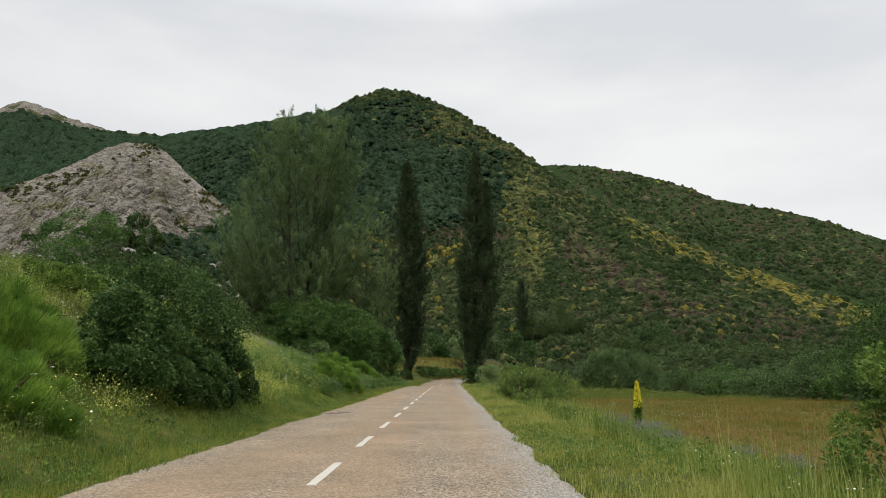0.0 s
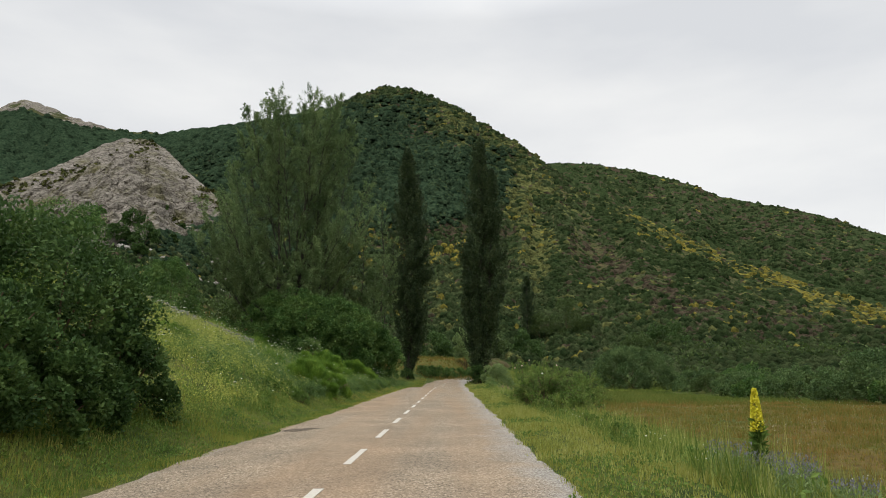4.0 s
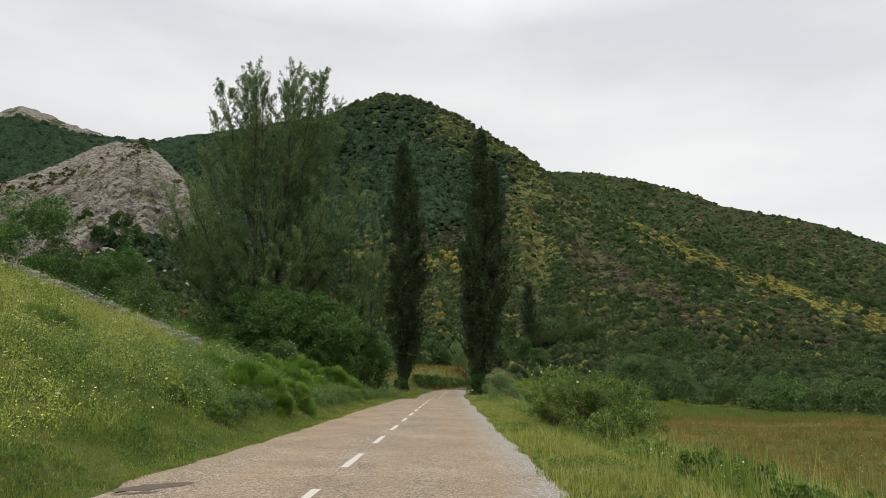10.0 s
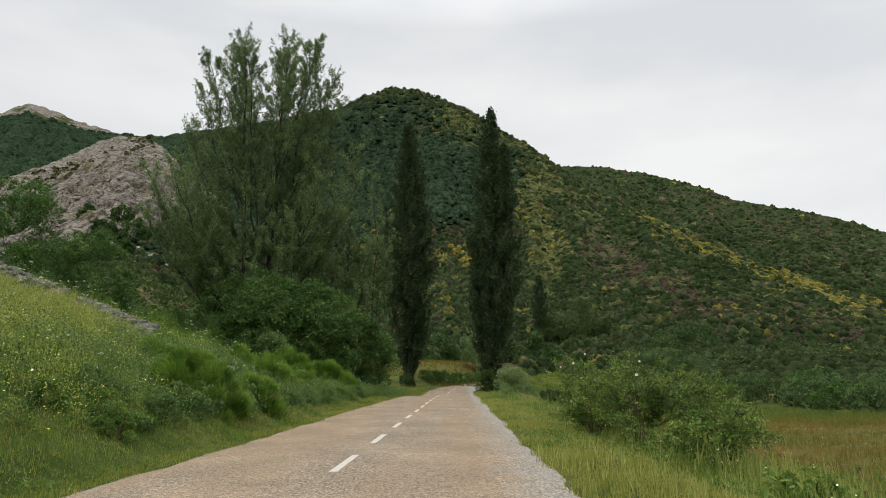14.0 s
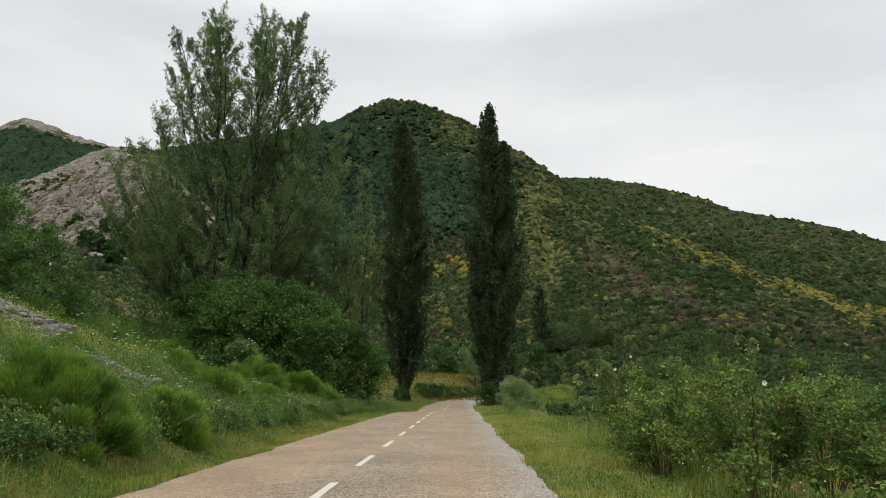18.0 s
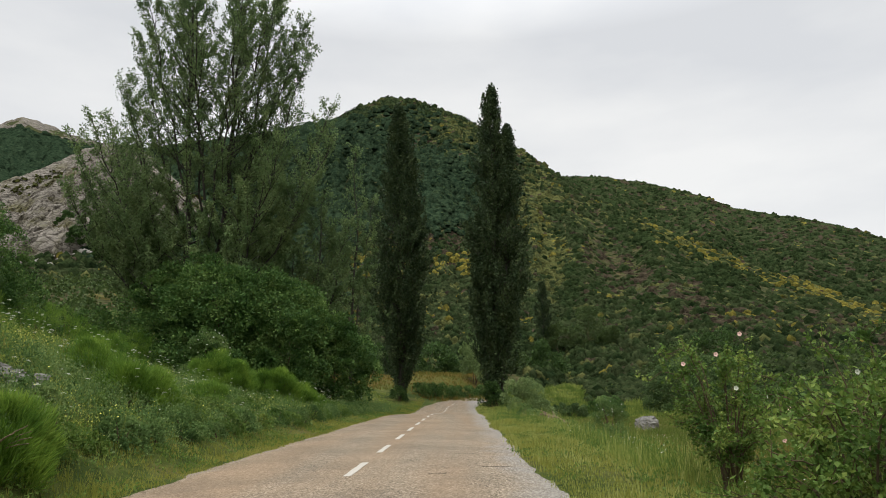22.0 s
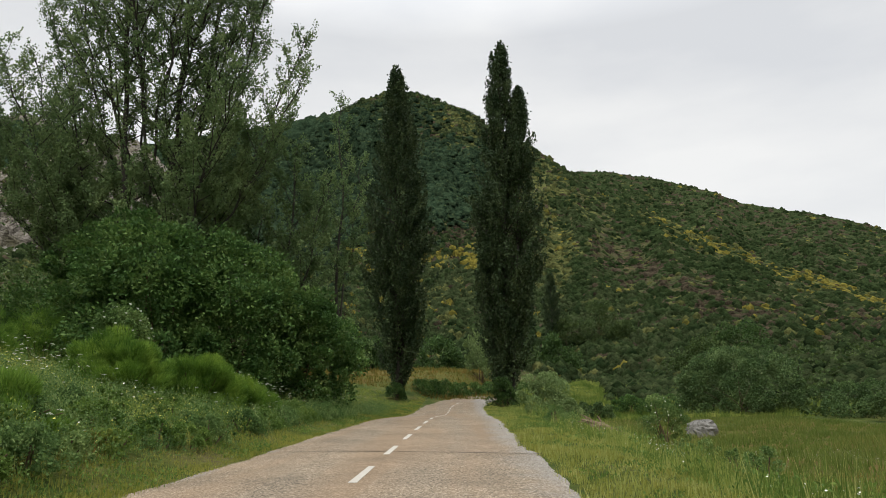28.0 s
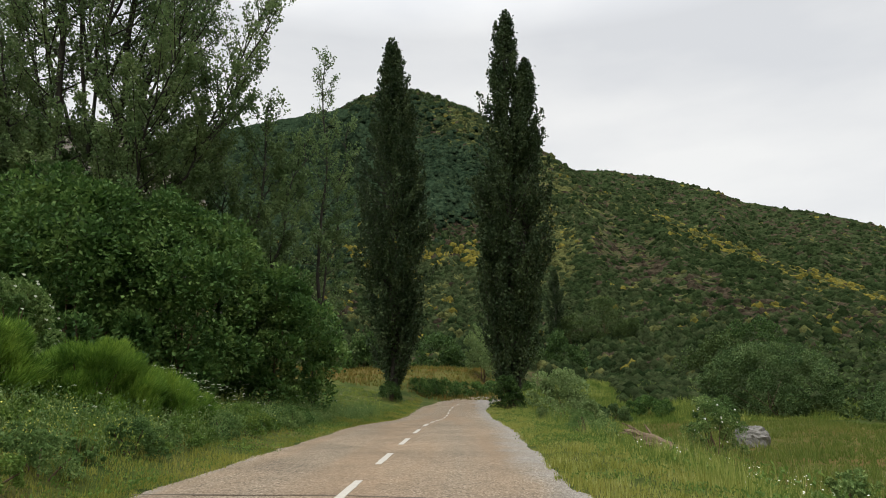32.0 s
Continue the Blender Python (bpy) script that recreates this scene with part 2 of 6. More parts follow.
def blades(x, y, z, height, width, lean=0.35):
    """Thin three-cornered grass blades standing on the ground."""
    n = len(x)
    ang = rng.uniform(0, 2 * np.pi, n)
    wx, wy = np.cos(ang) * width * 0.5, np.sin(ang) * width * 0.5
    la, lm = rng.uniform(0, 2 * np.pi, n), np.abs(rng.normal(0, lean, n)) * height
    a = np.stack([x - wx, y - wy, z - 0.02], 1)
    b = np.stack([x + wx, y + wy, z - 0.02], 1)
    c = np.stack([x + np.cos(la) * lm, y + np.sin(la) * lm, z + height], 1)
    return np.stack([a, b, c], 1).reshape(-1, 3), np.arange(3 * n).reshape(n, 3)


def puffs(x, y, z, radius, per=8, flat=0.8, leafy=0.62):
    """Small far bushes: each a dome of ragged leafy patches facing outwards."""
    n = len(x)
    d = unit(rng.normal(0, 1, (n * per, 3)) + np.array([0, -0.15, 0.35]))
    d[:, 2] = np.abs(d[:, 2])
    r = np.repeat(np.asarray(radius), per)[:, None]
    at = np.repeat(np.stack([x, y, z], 1), per, 0) + d * r * rng.uniform(0.6, 1.0, (n * per, 1)) * np.array([1, 1, flat])
    nrm = unit(d + rng.normal(0, 0.35, d.shape))
    a = unit(np.cross(nrm, rng.normal(0, 1, d.shape)))
    e = np.cross(nrm, a)
    s = r * leafy * rng.uniform(0.7, 1.3, (n * per, 1))
    v = np.stack([at - a * s, at - e * s * 0.8, at + a * s, at + e * s * 0.8], 1).reshape(-1, 3)
    return v, np.arange(4 * n * per).reshape(-1, 4)


# ---- materials ----
def material(name, rough=0.8):
    m = bpy.data.materials.new(name)
    m.use_nodes = True
    n, l = m.node_tree.nodes, m.node_tree.links
    b = n["Principled BSDF"]
    b.inputs["Roughness"].default_value = rough
    b.inputs["Specular IOR Level"].default_value = 0.08
    return m, n, l, b


def ramp(n, stops):
    r = n.new("ShaderNodeValToRGB")
    e = r.color_ramp.elements
    while len(e) < len(stops):
        e.new(0.5)
    for i, (p, c) in enumerate(stops):
        e[i].position, e[i].color = p, (*c, 1)
    return r


def noise_node(n, l, scale, detail=4, rough=0.55, stretch=None):
    t, g = n.new("ShaderNodeTexNoise"), n.new("ShaderNodeNewGeometry")
    t.inputs["Scale"].default_value, t.inputs["Detail"].default_value, t.inputs["Roughness"].default_value = scale, detail, rough
    src = g.outputs["Position"]
    if stretch:
        mp = n.new("ShaderNodeMapping")
        mp.inputs["Scale"].default_value = stretch
        l.new(src, mp.inputs[0])
        src = mp.outputs[0]
    l.new(src, t.inputs["Vector"])
    return t.outputs["Fac"]


def mixed(n, l, fac, a, b, blend="MIX"):
    m = n.new("ShaderNodeMix")
    m.data_type, m.blend_type = "RGBA", blend
    for k, v in ((0, fac), (6, a), (7, b)):
        if isinstance(v, (int, float)):
            m.inputs[k].default_value = v
        elif isinstance(v, tuple):
            m.inputs[k].default_value = (*v, 1)
        else:
            l.new(v, m.inputs[k])
    return m.outputs[2]


def bump(n, l, b, height, strength=0.5, distance=0.05):
    u = n.new("ShaderNodeBump")
    u.inputs["Strength"].default_value, u.inputs["Distance"].default_value = strength, distance
    l.new(height, u.inputs["Height"])
    l.new(u.outputs[0], b.inputs["Normal"])


def foliage(name, dark, mid, light, through_light=0.25, rough=0.55, patch=0.35, swing=1.2):
    """Leaves: each its own tint, larger patches lighter and darker, some light through them."""
    m, n, l, b = material(name, rough)
    g = n.new("ShaderNodeNewGeometry")
    r = ramp(n, [(0.0, dark), (0.5, mid), (1.0, light)])
    add = n.new("ShaderNodeMath")
    add.operation = "MULTIPLY_ADD"
    l.new(noise_node(n, l, patch, 3), add.inputs[0])
    add.inputs[1].default_value = swing
    off = n.new("ShaderNodeMath")
    off.operation = "MULTIPLY_ADD"
    l.new(g.outputs["Random Per Island"], off.inputs[0])
    off.inputs[1].default_value, off.inputs[2].default_value = 0.42, 0.29 - 0.5 * swing
    l.new(off.outputs[0], add.inputs[2])
    l.new(add.outputs[0], r.inputs[0])
    l.new(r.outputs[0], b.inputs["Base Color"])
    b.inputs["Specular IOR Level"].default_value = 0.12 if through_light else 0.0
    if through_light:
        t, mx = n.new("ShaderNodeBsdfTranslucent"), n.new("ShaderNodeMixShader")
        l.new(r.outputs[0], t.inputs[0])
        mx.inputs[0].default_value = through_light
        l.new(b.outputs[0], mx.inputs[1])
        l.new(t.outputs[0], mx.inputs[2])
        l.new(mx.outputs[0], n["Material Output"].inputs["Surface"])
    return m


def bark(name, a, c):
    m, n, l, b = material(name, 0.9)
    f = noise_node(n, l, 6, 6, 0.65, (1, 1, 0.2))
    l.new(mixed(n, l, f, a, c), b.inputs["Base Color"])
    bump(n, l, b, f, 0.8, 0.03)
    return m


def plain(name, a, c, scale=8, rough=0.85, depth=0.01):
    m, n, l, b = material(name, rough)
    f = noise_node(n, l, scale, 6, 0.65)
    l.new(mixed(n, l, f, a, c), b.inputs["Base Color"])
    bump(n, l, b, f, 0.6, depth)
    return m


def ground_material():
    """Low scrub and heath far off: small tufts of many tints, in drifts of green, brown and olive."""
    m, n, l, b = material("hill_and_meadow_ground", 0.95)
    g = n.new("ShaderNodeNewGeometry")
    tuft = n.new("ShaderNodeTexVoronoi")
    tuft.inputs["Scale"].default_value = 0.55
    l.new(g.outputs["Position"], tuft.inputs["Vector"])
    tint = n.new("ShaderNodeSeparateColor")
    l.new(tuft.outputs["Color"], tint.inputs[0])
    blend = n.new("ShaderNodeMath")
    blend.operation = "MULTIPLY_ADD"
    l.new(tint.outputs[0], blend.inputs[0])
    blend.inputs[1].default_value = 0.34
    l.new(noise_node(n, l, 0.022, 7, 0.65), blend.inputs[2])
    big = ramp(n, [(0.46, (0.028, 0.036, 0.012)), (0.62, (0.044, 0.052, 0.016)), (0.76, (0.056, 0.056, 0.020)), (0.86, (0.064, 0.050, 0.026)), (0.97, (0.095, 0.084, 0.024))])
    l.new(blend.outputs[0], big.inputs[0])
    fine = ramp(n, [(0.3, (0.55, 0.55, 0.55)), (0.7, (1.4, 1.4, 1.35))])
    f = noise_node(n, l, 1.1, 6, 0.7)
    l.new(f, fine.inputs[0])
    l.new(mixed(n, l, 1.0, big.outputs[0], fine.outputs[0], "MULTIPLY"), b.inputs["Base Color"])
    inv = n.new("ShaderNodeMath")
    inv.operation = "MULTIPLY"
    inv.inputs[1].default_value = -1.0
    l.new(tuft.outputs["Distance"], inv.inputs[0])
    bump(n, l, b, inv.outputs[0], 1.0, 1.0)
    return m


def meadow_material():
    m, n, l, b = material("meadow_turf", 0.95)
    r = ramp(n, [(0.30, (0.058, 0.082, 0.016)), (0.47, (0.092, 0.094, 0.021)), (0.60, (0.130, 0.088, 0.027)), (0.75, (0.080, 0.092, 0.022))])
    l.new(noise_node(n, l, 0.16, 5, 0.6), r.inputs[0])
    f = noise_node(n, l, 3.5, 8, 0.75)
    d = ramp(n, [(0.3, (0.5, 0.5, 0.5)), (0.7, (1.25, 1.25, 1.2))])
    l.new(f, d.inputs[0])
    l.new(mixed(n, l, 1.0, r.outputs[0], d.outputs[0], "MULTIPLY"), b.inputs["Base Color"])
    bump(n, l, b, f, 0.9, 0.12)
    return m


def road_material():
    """Old chip-seal: coarse pale chippings, worn ochre wheel bands along the road, patches."""
    m, n, l, b = material("worn_chipseal", 0.88)
    g, sep = n.new("ShaderNodeNewGeometry"), n.new("ShaderNodeSeparateXYZ")
    chips = n.new("ShaderNodeTexVoronoi")
    chips.inputs["Scale"].default_value = 48
    l.new(g.outputs["Position"], chips.inputs["Vector"])
    tone = ramp(n, [(0.10, (0.092, 0.078, 0.060)), (0.5, (0.205, 0.174, 0.136)), (0.92, (0.37, 0.32, 0.26))])
    l.new(chips.outputs["Color"], tone.inputs[0])
    band = n.new("ShaderNodeTexNoise")
    band.inputs["Scale"].default_value, band.inputs["Detail"].default_value = 1.0, 5
    mp = n.new("ShaderNodeMapping")
    mp.inputs["Scale"].default_value = (0.75, 0.05, 1)
    l.new(g.outputs["Position"], mp.inputs[0])
    l.new(mp.outputs[0], band.inputs["Vector"])
    bandr = ramp(n, [(0.42, (0, 0, 0)), (0.60, (1, 1, 1))])
    l.new(band.outputs["Fac"], bandr.inputs[0])
    blot = ramp(n, [(0.35, (0.80, 0.80, 0.80)), (0.7, (1.15, 1.13, 1.1))])
    l.new(noise_node(n, l, 0.55, 6, 0.65), blot.inputs[0])
    col = mixed(n, l, bandr.outputs[0], tone.outputs[0], mixed(n, l, 0.5, tone.outputs[0], (0.235, 0.170, 0.115)))
    col = mixed(n, l, 1.0, col, blot.outputs[0], "MULTIPLY")
    lump = n.new("ShaderNodeTexVoronoi")
    lump.inputs["Scale"].default_value = 27
    l.new(g.outputs["Position"], lump.inputs["Vector"])
    speck = ramp(n, [(0.15, (0.96, 0.92, 0.865)), (0.85, (1.12, 1.075, 1.0))])
    l.new(lump.outputs["Color"], speck.inputs[0])
    col = mixed(n, l, 1.0, col, speck.outputs[0], "MULTIPLY")
    l.new(g.outputs["Position"], sep.inputs[0])
    off_mid, wave = n.new("ShaderNodeMath"), n.new("ShaderNodeMath")
    off_mid.operation, wave.operation = "ADD", "MULTIPLY_ADD"
    off_mid.inputs[1].default_value = 1.66
    l.new(sep.outputs[0], off_mid.inputs[0])
    away = n.new("ShaderNodeMath")
    away.operation = "ABSOLUTE"
    l.new(off_mid.outputs[0], away.inputs[0])
    l.new(noise_node(n, l, 0.8, 5, 0.6), wave.inputs[0])
    wave.inputs[1].default_value = 1.6
    l.new(away.outputs[0], wave.inputs[2])
    margin = ramp(n, [(0.0, (0, 0, 0)), (1.0, (1, 1, 1))])
    span = n.new("ShaderNodeMapRange")
    span.inputs[1].default_value, span.inputs[2].default_value = 3.05, 3.75
    l.new(wave.outputs[0], span.inputs[0])
    l.new(span.outputs[0], margin.inputs[0])
    grit = ramp(n, [(0.1, (0.13, 0.118, 0.10)), (0.6, (0.25, 0.23, 0.20)), (0.95, (0.37, 0.345, 0.305))])
    l.new(chips.outputs["Color"], grit.inputs[0])
    col = mixed(n, l, margin.outputs[0], col, grit.outputs[0])
    l.new(col, b.inputs["Base Color"])
    bump(n, l, b, chips.outputs["Distance"], 0.7, 0.012)
    return m


def rock_material(name, a, c, stain, grainy=1.0):
    m, n, l, b = material(name, 0.9)
    f = noise_node(n, l, 0.35 * grainy, 10, 0.72, (1, 1, 2.2))
    fr = ramp(n, [(0.36, a), (0.50, tuple((p + q) / 2 for p, q in zip(a, c))), (0.66, c)])
    l.new(f, fr.inputs[0])
    col = fr.outputs[0]
    g, mp = n.new("ShaderNodeNewGeometry"), n.new("ShaderNodeMapping")
    mp.inputs["Scale"].default_value, mp.inputs["Rotation"].default_value = (1, 1, 2.0), (0.3, 0.5, 0)
    l.new(g.outputs["Position"], mp.inputs[0])
    wob = n.new("ShaderNodeTexNoise")
    wob.inputs["Scale"].default_value, wob.inputs["Detail"].default_value = 0.25, 4
    l.new(g.outputs["Position"], wob.inputs["Vector"])
    warp = n.new("ShaderNodeVectorMath")
    warp.operation = "MULTIPLY_ADD"
    l.new(wob.outputs["Color"], warp.inputs[0])
    warp.inputs[1].default_value = (5, 5, 5)
    l.new(mp.outputs[0], warp.inputs[2])
    shades = []
    for size, wide in ((0.13, 0.07), (0.42, 0.12)):
        crack = n.new("ShaderNodeTexVoronoi")
        crack.feature = "DISTANCE_TO_EDGE"
        crack.inputs["Scale"].default_value = size * grainy
        l.new(warp.outputs[0], crack.inputs["Vector"])
        cr = ramp(n, [(0.0, (0.30, 0.28, 0.25)), (wide * 0.7, (1, 1, 1))])
        l.new(crack.outputs["Distance"], cr.inputs[0])
        shades.append(cr.outputs[0])
    cr_all = mixed(n, l, 1.0, shades[0], shades[1], "MULTIPLY")
    st = ramp(n, [(0.50, (0, 0, 0)), (0.68, (1, 1, 1))])
    l.new(noise_node(n, l, 0.09 * grainy, 6, 0.65), st.inputs[0])
    col = mixed(n, l, st.outputs[0], col, stain)
    l.new(mixed(n, l, 0.92, col, cr_all, "MULTIPLY"), b.inputs["Base Color"])
    bump(n, l, b, f, 1.0, 0.6)
    return m


def turf_material():
    m, n, l, b = material("bank_turf", 0.95)
    r = ramp(n, [(0.32, (0.030, 0.052, 0.011)), (0.48, (0.062, 0.086, 0.018)), (0.60, (0.105, 0.112, 0.030)), (0.72, (0.12, 0.095, 0.048))])
    l.new(noise_node(n, l, 0.5, 7, 0.65), r.inputs[0])
    f = noise_node(n, l, 7, 8, 0.75)
    d = ramp(n, [(0.3, (0.5, 0.5, 0.5)), (0.7, (1.3, 1.3, 1.2))])
    l.new(f, d.inputs[0])
    l.new(mixed(n, l, 1.0, r.outputs[0], d.outputs[0], "MULTIPLY"), b.inputs["Base Color"])
    bump(n, l, b, f, 0.9, 0.08)
    return m


def tuft_material(name, dark, light, size=0.5):
    """One kind of low hill shrub: two tones and a rough, leafy skin."""
    m, n, l, b = material(name, 0.95)
    b.inputs["Specular IOR Level"].default_value = 0.0
    f = noise_node(n, l, 0.45, 4, 0.6)
    r = ramp(n, [(0.36, dark), (0.64, light)])
    l.new(f, r.inputs[0])
    g, cell, tint = n.new("ShaderNodeNewGeometry"), n.new("ShaderNodeTexVoronoi"), n.new("ShaderNodeSeparateColor")
    cell.inputs["Scale"].default_value = size
    l.new(g.outputs["Position"], cell.inputs["Vector"])
    l.new(cell.outputs["Color"], tint.inputs[0])
    shade = ramp(n, [(0.1, (0.66, 0.68, 0.66)), (0.9, (1.36, 1.33, 1.31))])
    both = n.new("ShaderNodeMix")
    both.data_type, both.inputs[0].default_value = "FLOAT", 0.6
    l.new(tint.outputs[0], both.inputs[2])
    l.new(g.outputs["Random Per Island"], both.inputs[3])
    l.new(both.outputs[0], shade.inputs[0])
    l.new(mixed(n, l, 1.0, r.outputs[0], shade.outputs[0], "MULTIPLY"), b.inputs["Base Color"])
    bump(n, l, b, noise_node(n, l, 2.2, 4, 0.7), 1.0, 0.5)
    return m


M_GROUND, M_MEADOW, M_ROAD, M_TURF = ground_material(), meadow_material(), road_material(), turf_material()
M_PAINT = plain("worn_white_road_paint", (0.31, 0.29, 0.25), (0.53, 0.50, 0.44), 30, 0.8, 0.003)
M_CRAG = rock_material("grey_limestone_crag", (0.125, 0.113, 0.096), (0.275, 0.250, 0.214), (0.115, 0.108, 0.052))
M_STONE = rock_material("weathered_stone", (0.19, 0.18, 0.16), (0.46, 0.44, 0.40), (0.22, 0.20, 0.15), 5.0)
M_BARK = bark("poplar_bark", (0.024, 0.022, 0.018), (0.060, 0.054, 0.044))
M_TWIG = bark("shrub_stems", (0.05, 0.035, 0.022), (0.15, 0.11, 0.07))
M_DEAD = bark("dead_wood", (0.065, 0.044, 0.030), (0.27, 0.20, 0.14))
L_POPLAR = foliage("poplar_leaves", (0.059, 0.105, 0.041), (0.125, 0.185, 0.070), (0.238, 0.304, 0.121), 0.40, 0.6, 0.5, 1.7)
L_COLUMN = foliage("lombardy_leaves", (0.020, 0.038, 0.017), (0.046, 0.072, 0.030), (0.098, 0.132, 0.054), 0.22, 0.6, 0.7, 1.8)
L_HAZEL = foliage("hazel_leaves", (0.024, 0.060, 0.017), (0.065, 0.130, 0.031), (0.174, 0.258, 0.070), 0.28, 0.55, 0.9, 1.7)
L_DARK = foliage("dark_shrub_leaves", (0.019, 0.044, 0.013), (0.047, 0.092, 0.024), (0.110, 0.171, 0.046), 0.25, 0.6, 1.6, 1.8)
L_ROSE = foliage("dog_rose_leaves", (0.050, 0.100, 0.019), (0.105, 0.175, 0.035), (0.21, 0.285, 0.065), 0.32, 0.6, 2.2)
L_BROOM = foliage("broom_stems", (0.036, 0.092, 0.014), (0.112, 0.205, 0.028), (0.25, 0.36, 0.056), 0.28, 0.6, 1.3, 1.7)
L_DOG = foliage("dog_rose_sprays", (0.034, 0.074, 0.015), (0.100, 0.170, 0.034), (0.26, 0.32, 0.072), 0.34, 0.6, 2.0, 2.0)
L_FROTH = foliage("bedstraw_flowers", (0.160, 0.215, 0.038), (0.32, 0.365, 0.070), (0.50, 0.52, 0.145), 0.32, 0.7, 0.9, 1.8)
L_FORB = foliage("bank_forbs", (0.038, 0.088, 0.016), (0.120, 0.190, 0.034), (0.28, 0.325, 0.074), 0.32, 0.6, 0.6, 2.2)
L_WILLOW = foliage("willow_leaves", (0.100, 0.155, 0.056), (0.175, 0.245, 0.092), (0.285, 0.355, 0.145), 0.3)
L_SALLOW = foliage("sallow_leaves", (0.036, 0.074, 0.023), (0.078, 0.130, 0.044), (0.155, 0.215, 0.080), 0.28, 0.55, 0.6, 1.8)
L_HEDGE = foliage("hedge_leaves", (0.026, 0.050, 0.014), (0.056, 0.090, 0.025), (0.120, 0.160, 0.048), 0.2, 0.6, 0.8)
L_GRASS = foliage("verge_grass", (0.125, 0.16, 0.027), (0.235, 0.245, 0.048), (0.38, 0.34, 0.10), 0.3, 0.7, 0.8)
L_BANK = foliage("bank_grass", (0.062, 0.118, 0.020), (0.165, 0.222, 0.044), (0.33, 0.355, 0.095), 0.32, 0.7, 0.55, 2.6)
L_MEADOW = foliage("green_meadow_grass", (0.060, 0.108, 0.020), (0.118, 0.158, 0.032), (0.215, 0.20, 0.058), 0.3, 0.7, 0.2)
L_HAY = foliage("meadow_grass", (0.085, 0.120, 0.022), (0.170, 0.150, 0.034), (0.30, 0.165, 0.058), 0.3, 0.7, 0.3, 1.6)
L_SCRUB = foliage("hill_scrub", (0.024, 0.032, 0.010), (0.048, 0.054, 0.017), (0.088, 0.090, 0.027), 0.0, 0.8, 0.06)
L_OAK = foliage("oak_wood", (0.020, 0.036, 0.016), (0.040, 0.062, 0.027), (0.072, 0.100, 0.043), 0.0, 0.8, 0.08)
L_STRAW = foliage("seeding_grass", (0.19, 0.235, 0.05), (0.33, 0.35, 0.10), (0.49, 0.48, 0.19), 0.3, 0.7, 0.7)
L_WEED = foliage("roadside_weeds", (0.044, 0.090, 0.024), (0.110, 0.183, 0.054), (0.244, 0.323, 0.110), 0.32, 0.6, 1.0, 2.0)
M_BOULDER = plain("pale_weathered_rock", (0.060, 0.056, 0.048), (0.30, 0.29, 0.265), 7, 0.92, 0.10)
M_GRAVEL = plain("gravelly_earth", (0.085, 0.072, 0.056), (0.30, 0.28, 0.24), 22, 0.95, 0.03)
TUFTS = [
    tuft_material("scrub_dark_green", (0.012, 0.022, 0.009), (0.034, 0.050, 0.019)),
    tuft_material("scrub_olive", (0.019, 0.029, 0.012), (0.046, 0.060, 0.026)),
    tuft_material("scrub_straw", (0.044, 0.052, 0.019), (0.104, 0.110, 0.040)),
    tuft_material("heath_brown", (0.028, 0.023, 0.016), (0.064, 0.052, 0.035)),
    tuft_material("broom_gold", (0.062, 0.062, 0.016), (0.185, 0.158, 0.033)),
    tuft_material("oak_canopy", (0.010, 0.021, 0.012), (0.034, 0.054, 0.029), 0.22),
]
C_WHITE = plain("white_petals", (0.50, 0.52, 0.42), (0.78, 0.78, 0.70), 30, 0.7, 0.0)
C_UMBEL = foliage("umbel_florets", (0.44, 0.48, 0.33), (0.58, 0.61, 0.48), (0.72, 0.73, 0.62), 0.4, 0.7)
C_YELLOW = plain("yellow_petals", (0.55, 0.50, 0.04), (0.80, 0.74, 0.08), 30, 0.7, 0.0)
C_CREAM = plain("cream_petals", (0.42, 0.42, 0.07), (0.62, 0.58, 0.16), 30, 0.7, 0.0)
C_PINK = plain("pink_petals", (0.75, 0.42, 0.40), (0.88, 0.66, 0.60), 30, 0.7, 0.0)
C_BLUE = plain("violet_petals", (0.125, 0.13, 0.13), (0.20, 0.20, 0.23), 30, 0.7, 0.0)

# ---- ground: one sheet to the skyline ----
def spaced(stops):
    out = []
    for (a, step), (b, _) in zip(stops, stops[1:]):
        out.append(np.arange(a, b, step))
    return np.concatenate(out + [[stops[-1][0]]])


gx = spaced([(-1700, 60), (-720, 12), (-240, 6), (-40, 1.5), (-18, 0.8), (-5.2, 0.2), (-3.6, 1.1), (1.2, 0.2), (4.4, 0.9), (26, 1.5), (60, 7), (520, 40), (1700, 1)])
gy = spaced([(-900, 60), (-60, 10), (-10, 1.0), (0, 0.6), (60, 0.9), (110, 2.0), (180, 6), (720, 12), (960, 40), (2000, 1)])
GX, GY = np.meshgrid(gx, gy)
gv = np.stack([GX, GY, ground_z(GX, GY)], -1).reshape(-1, 3)
gi = (np.arange(len(gy) - 1)[:, None] * len(gx) + np.arange(len(gx) - 1)[None]).ravel()
gf = np.stack([gi, gi + 1, gi + 1 + len(gx), gi + len(gx)], 1)
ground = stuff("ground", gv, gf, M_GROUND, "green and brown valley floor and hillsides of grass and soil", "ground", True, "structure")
ground.data.materials.append(M_MEADOW)
mid = gv[gf].mean(1)
turf = (mid[:, 0] > 4.6) & (mid[:, 0] < 26) & (mid[:, 1] < 93) & (mid[:, 1] > -20)
turf |= (mid[:, 1] > 108) & (mid[:, 1] < 140) & (mid[:, 0] > -42) & (mid[:, 0] < 4)
ground.data.materials.append(M_TURF)
near_turf = (np.abs(mid[:, 0]) < 40) & (mid[:, 1] < 126) & ~turf
turf = turf + 2 * near_turf
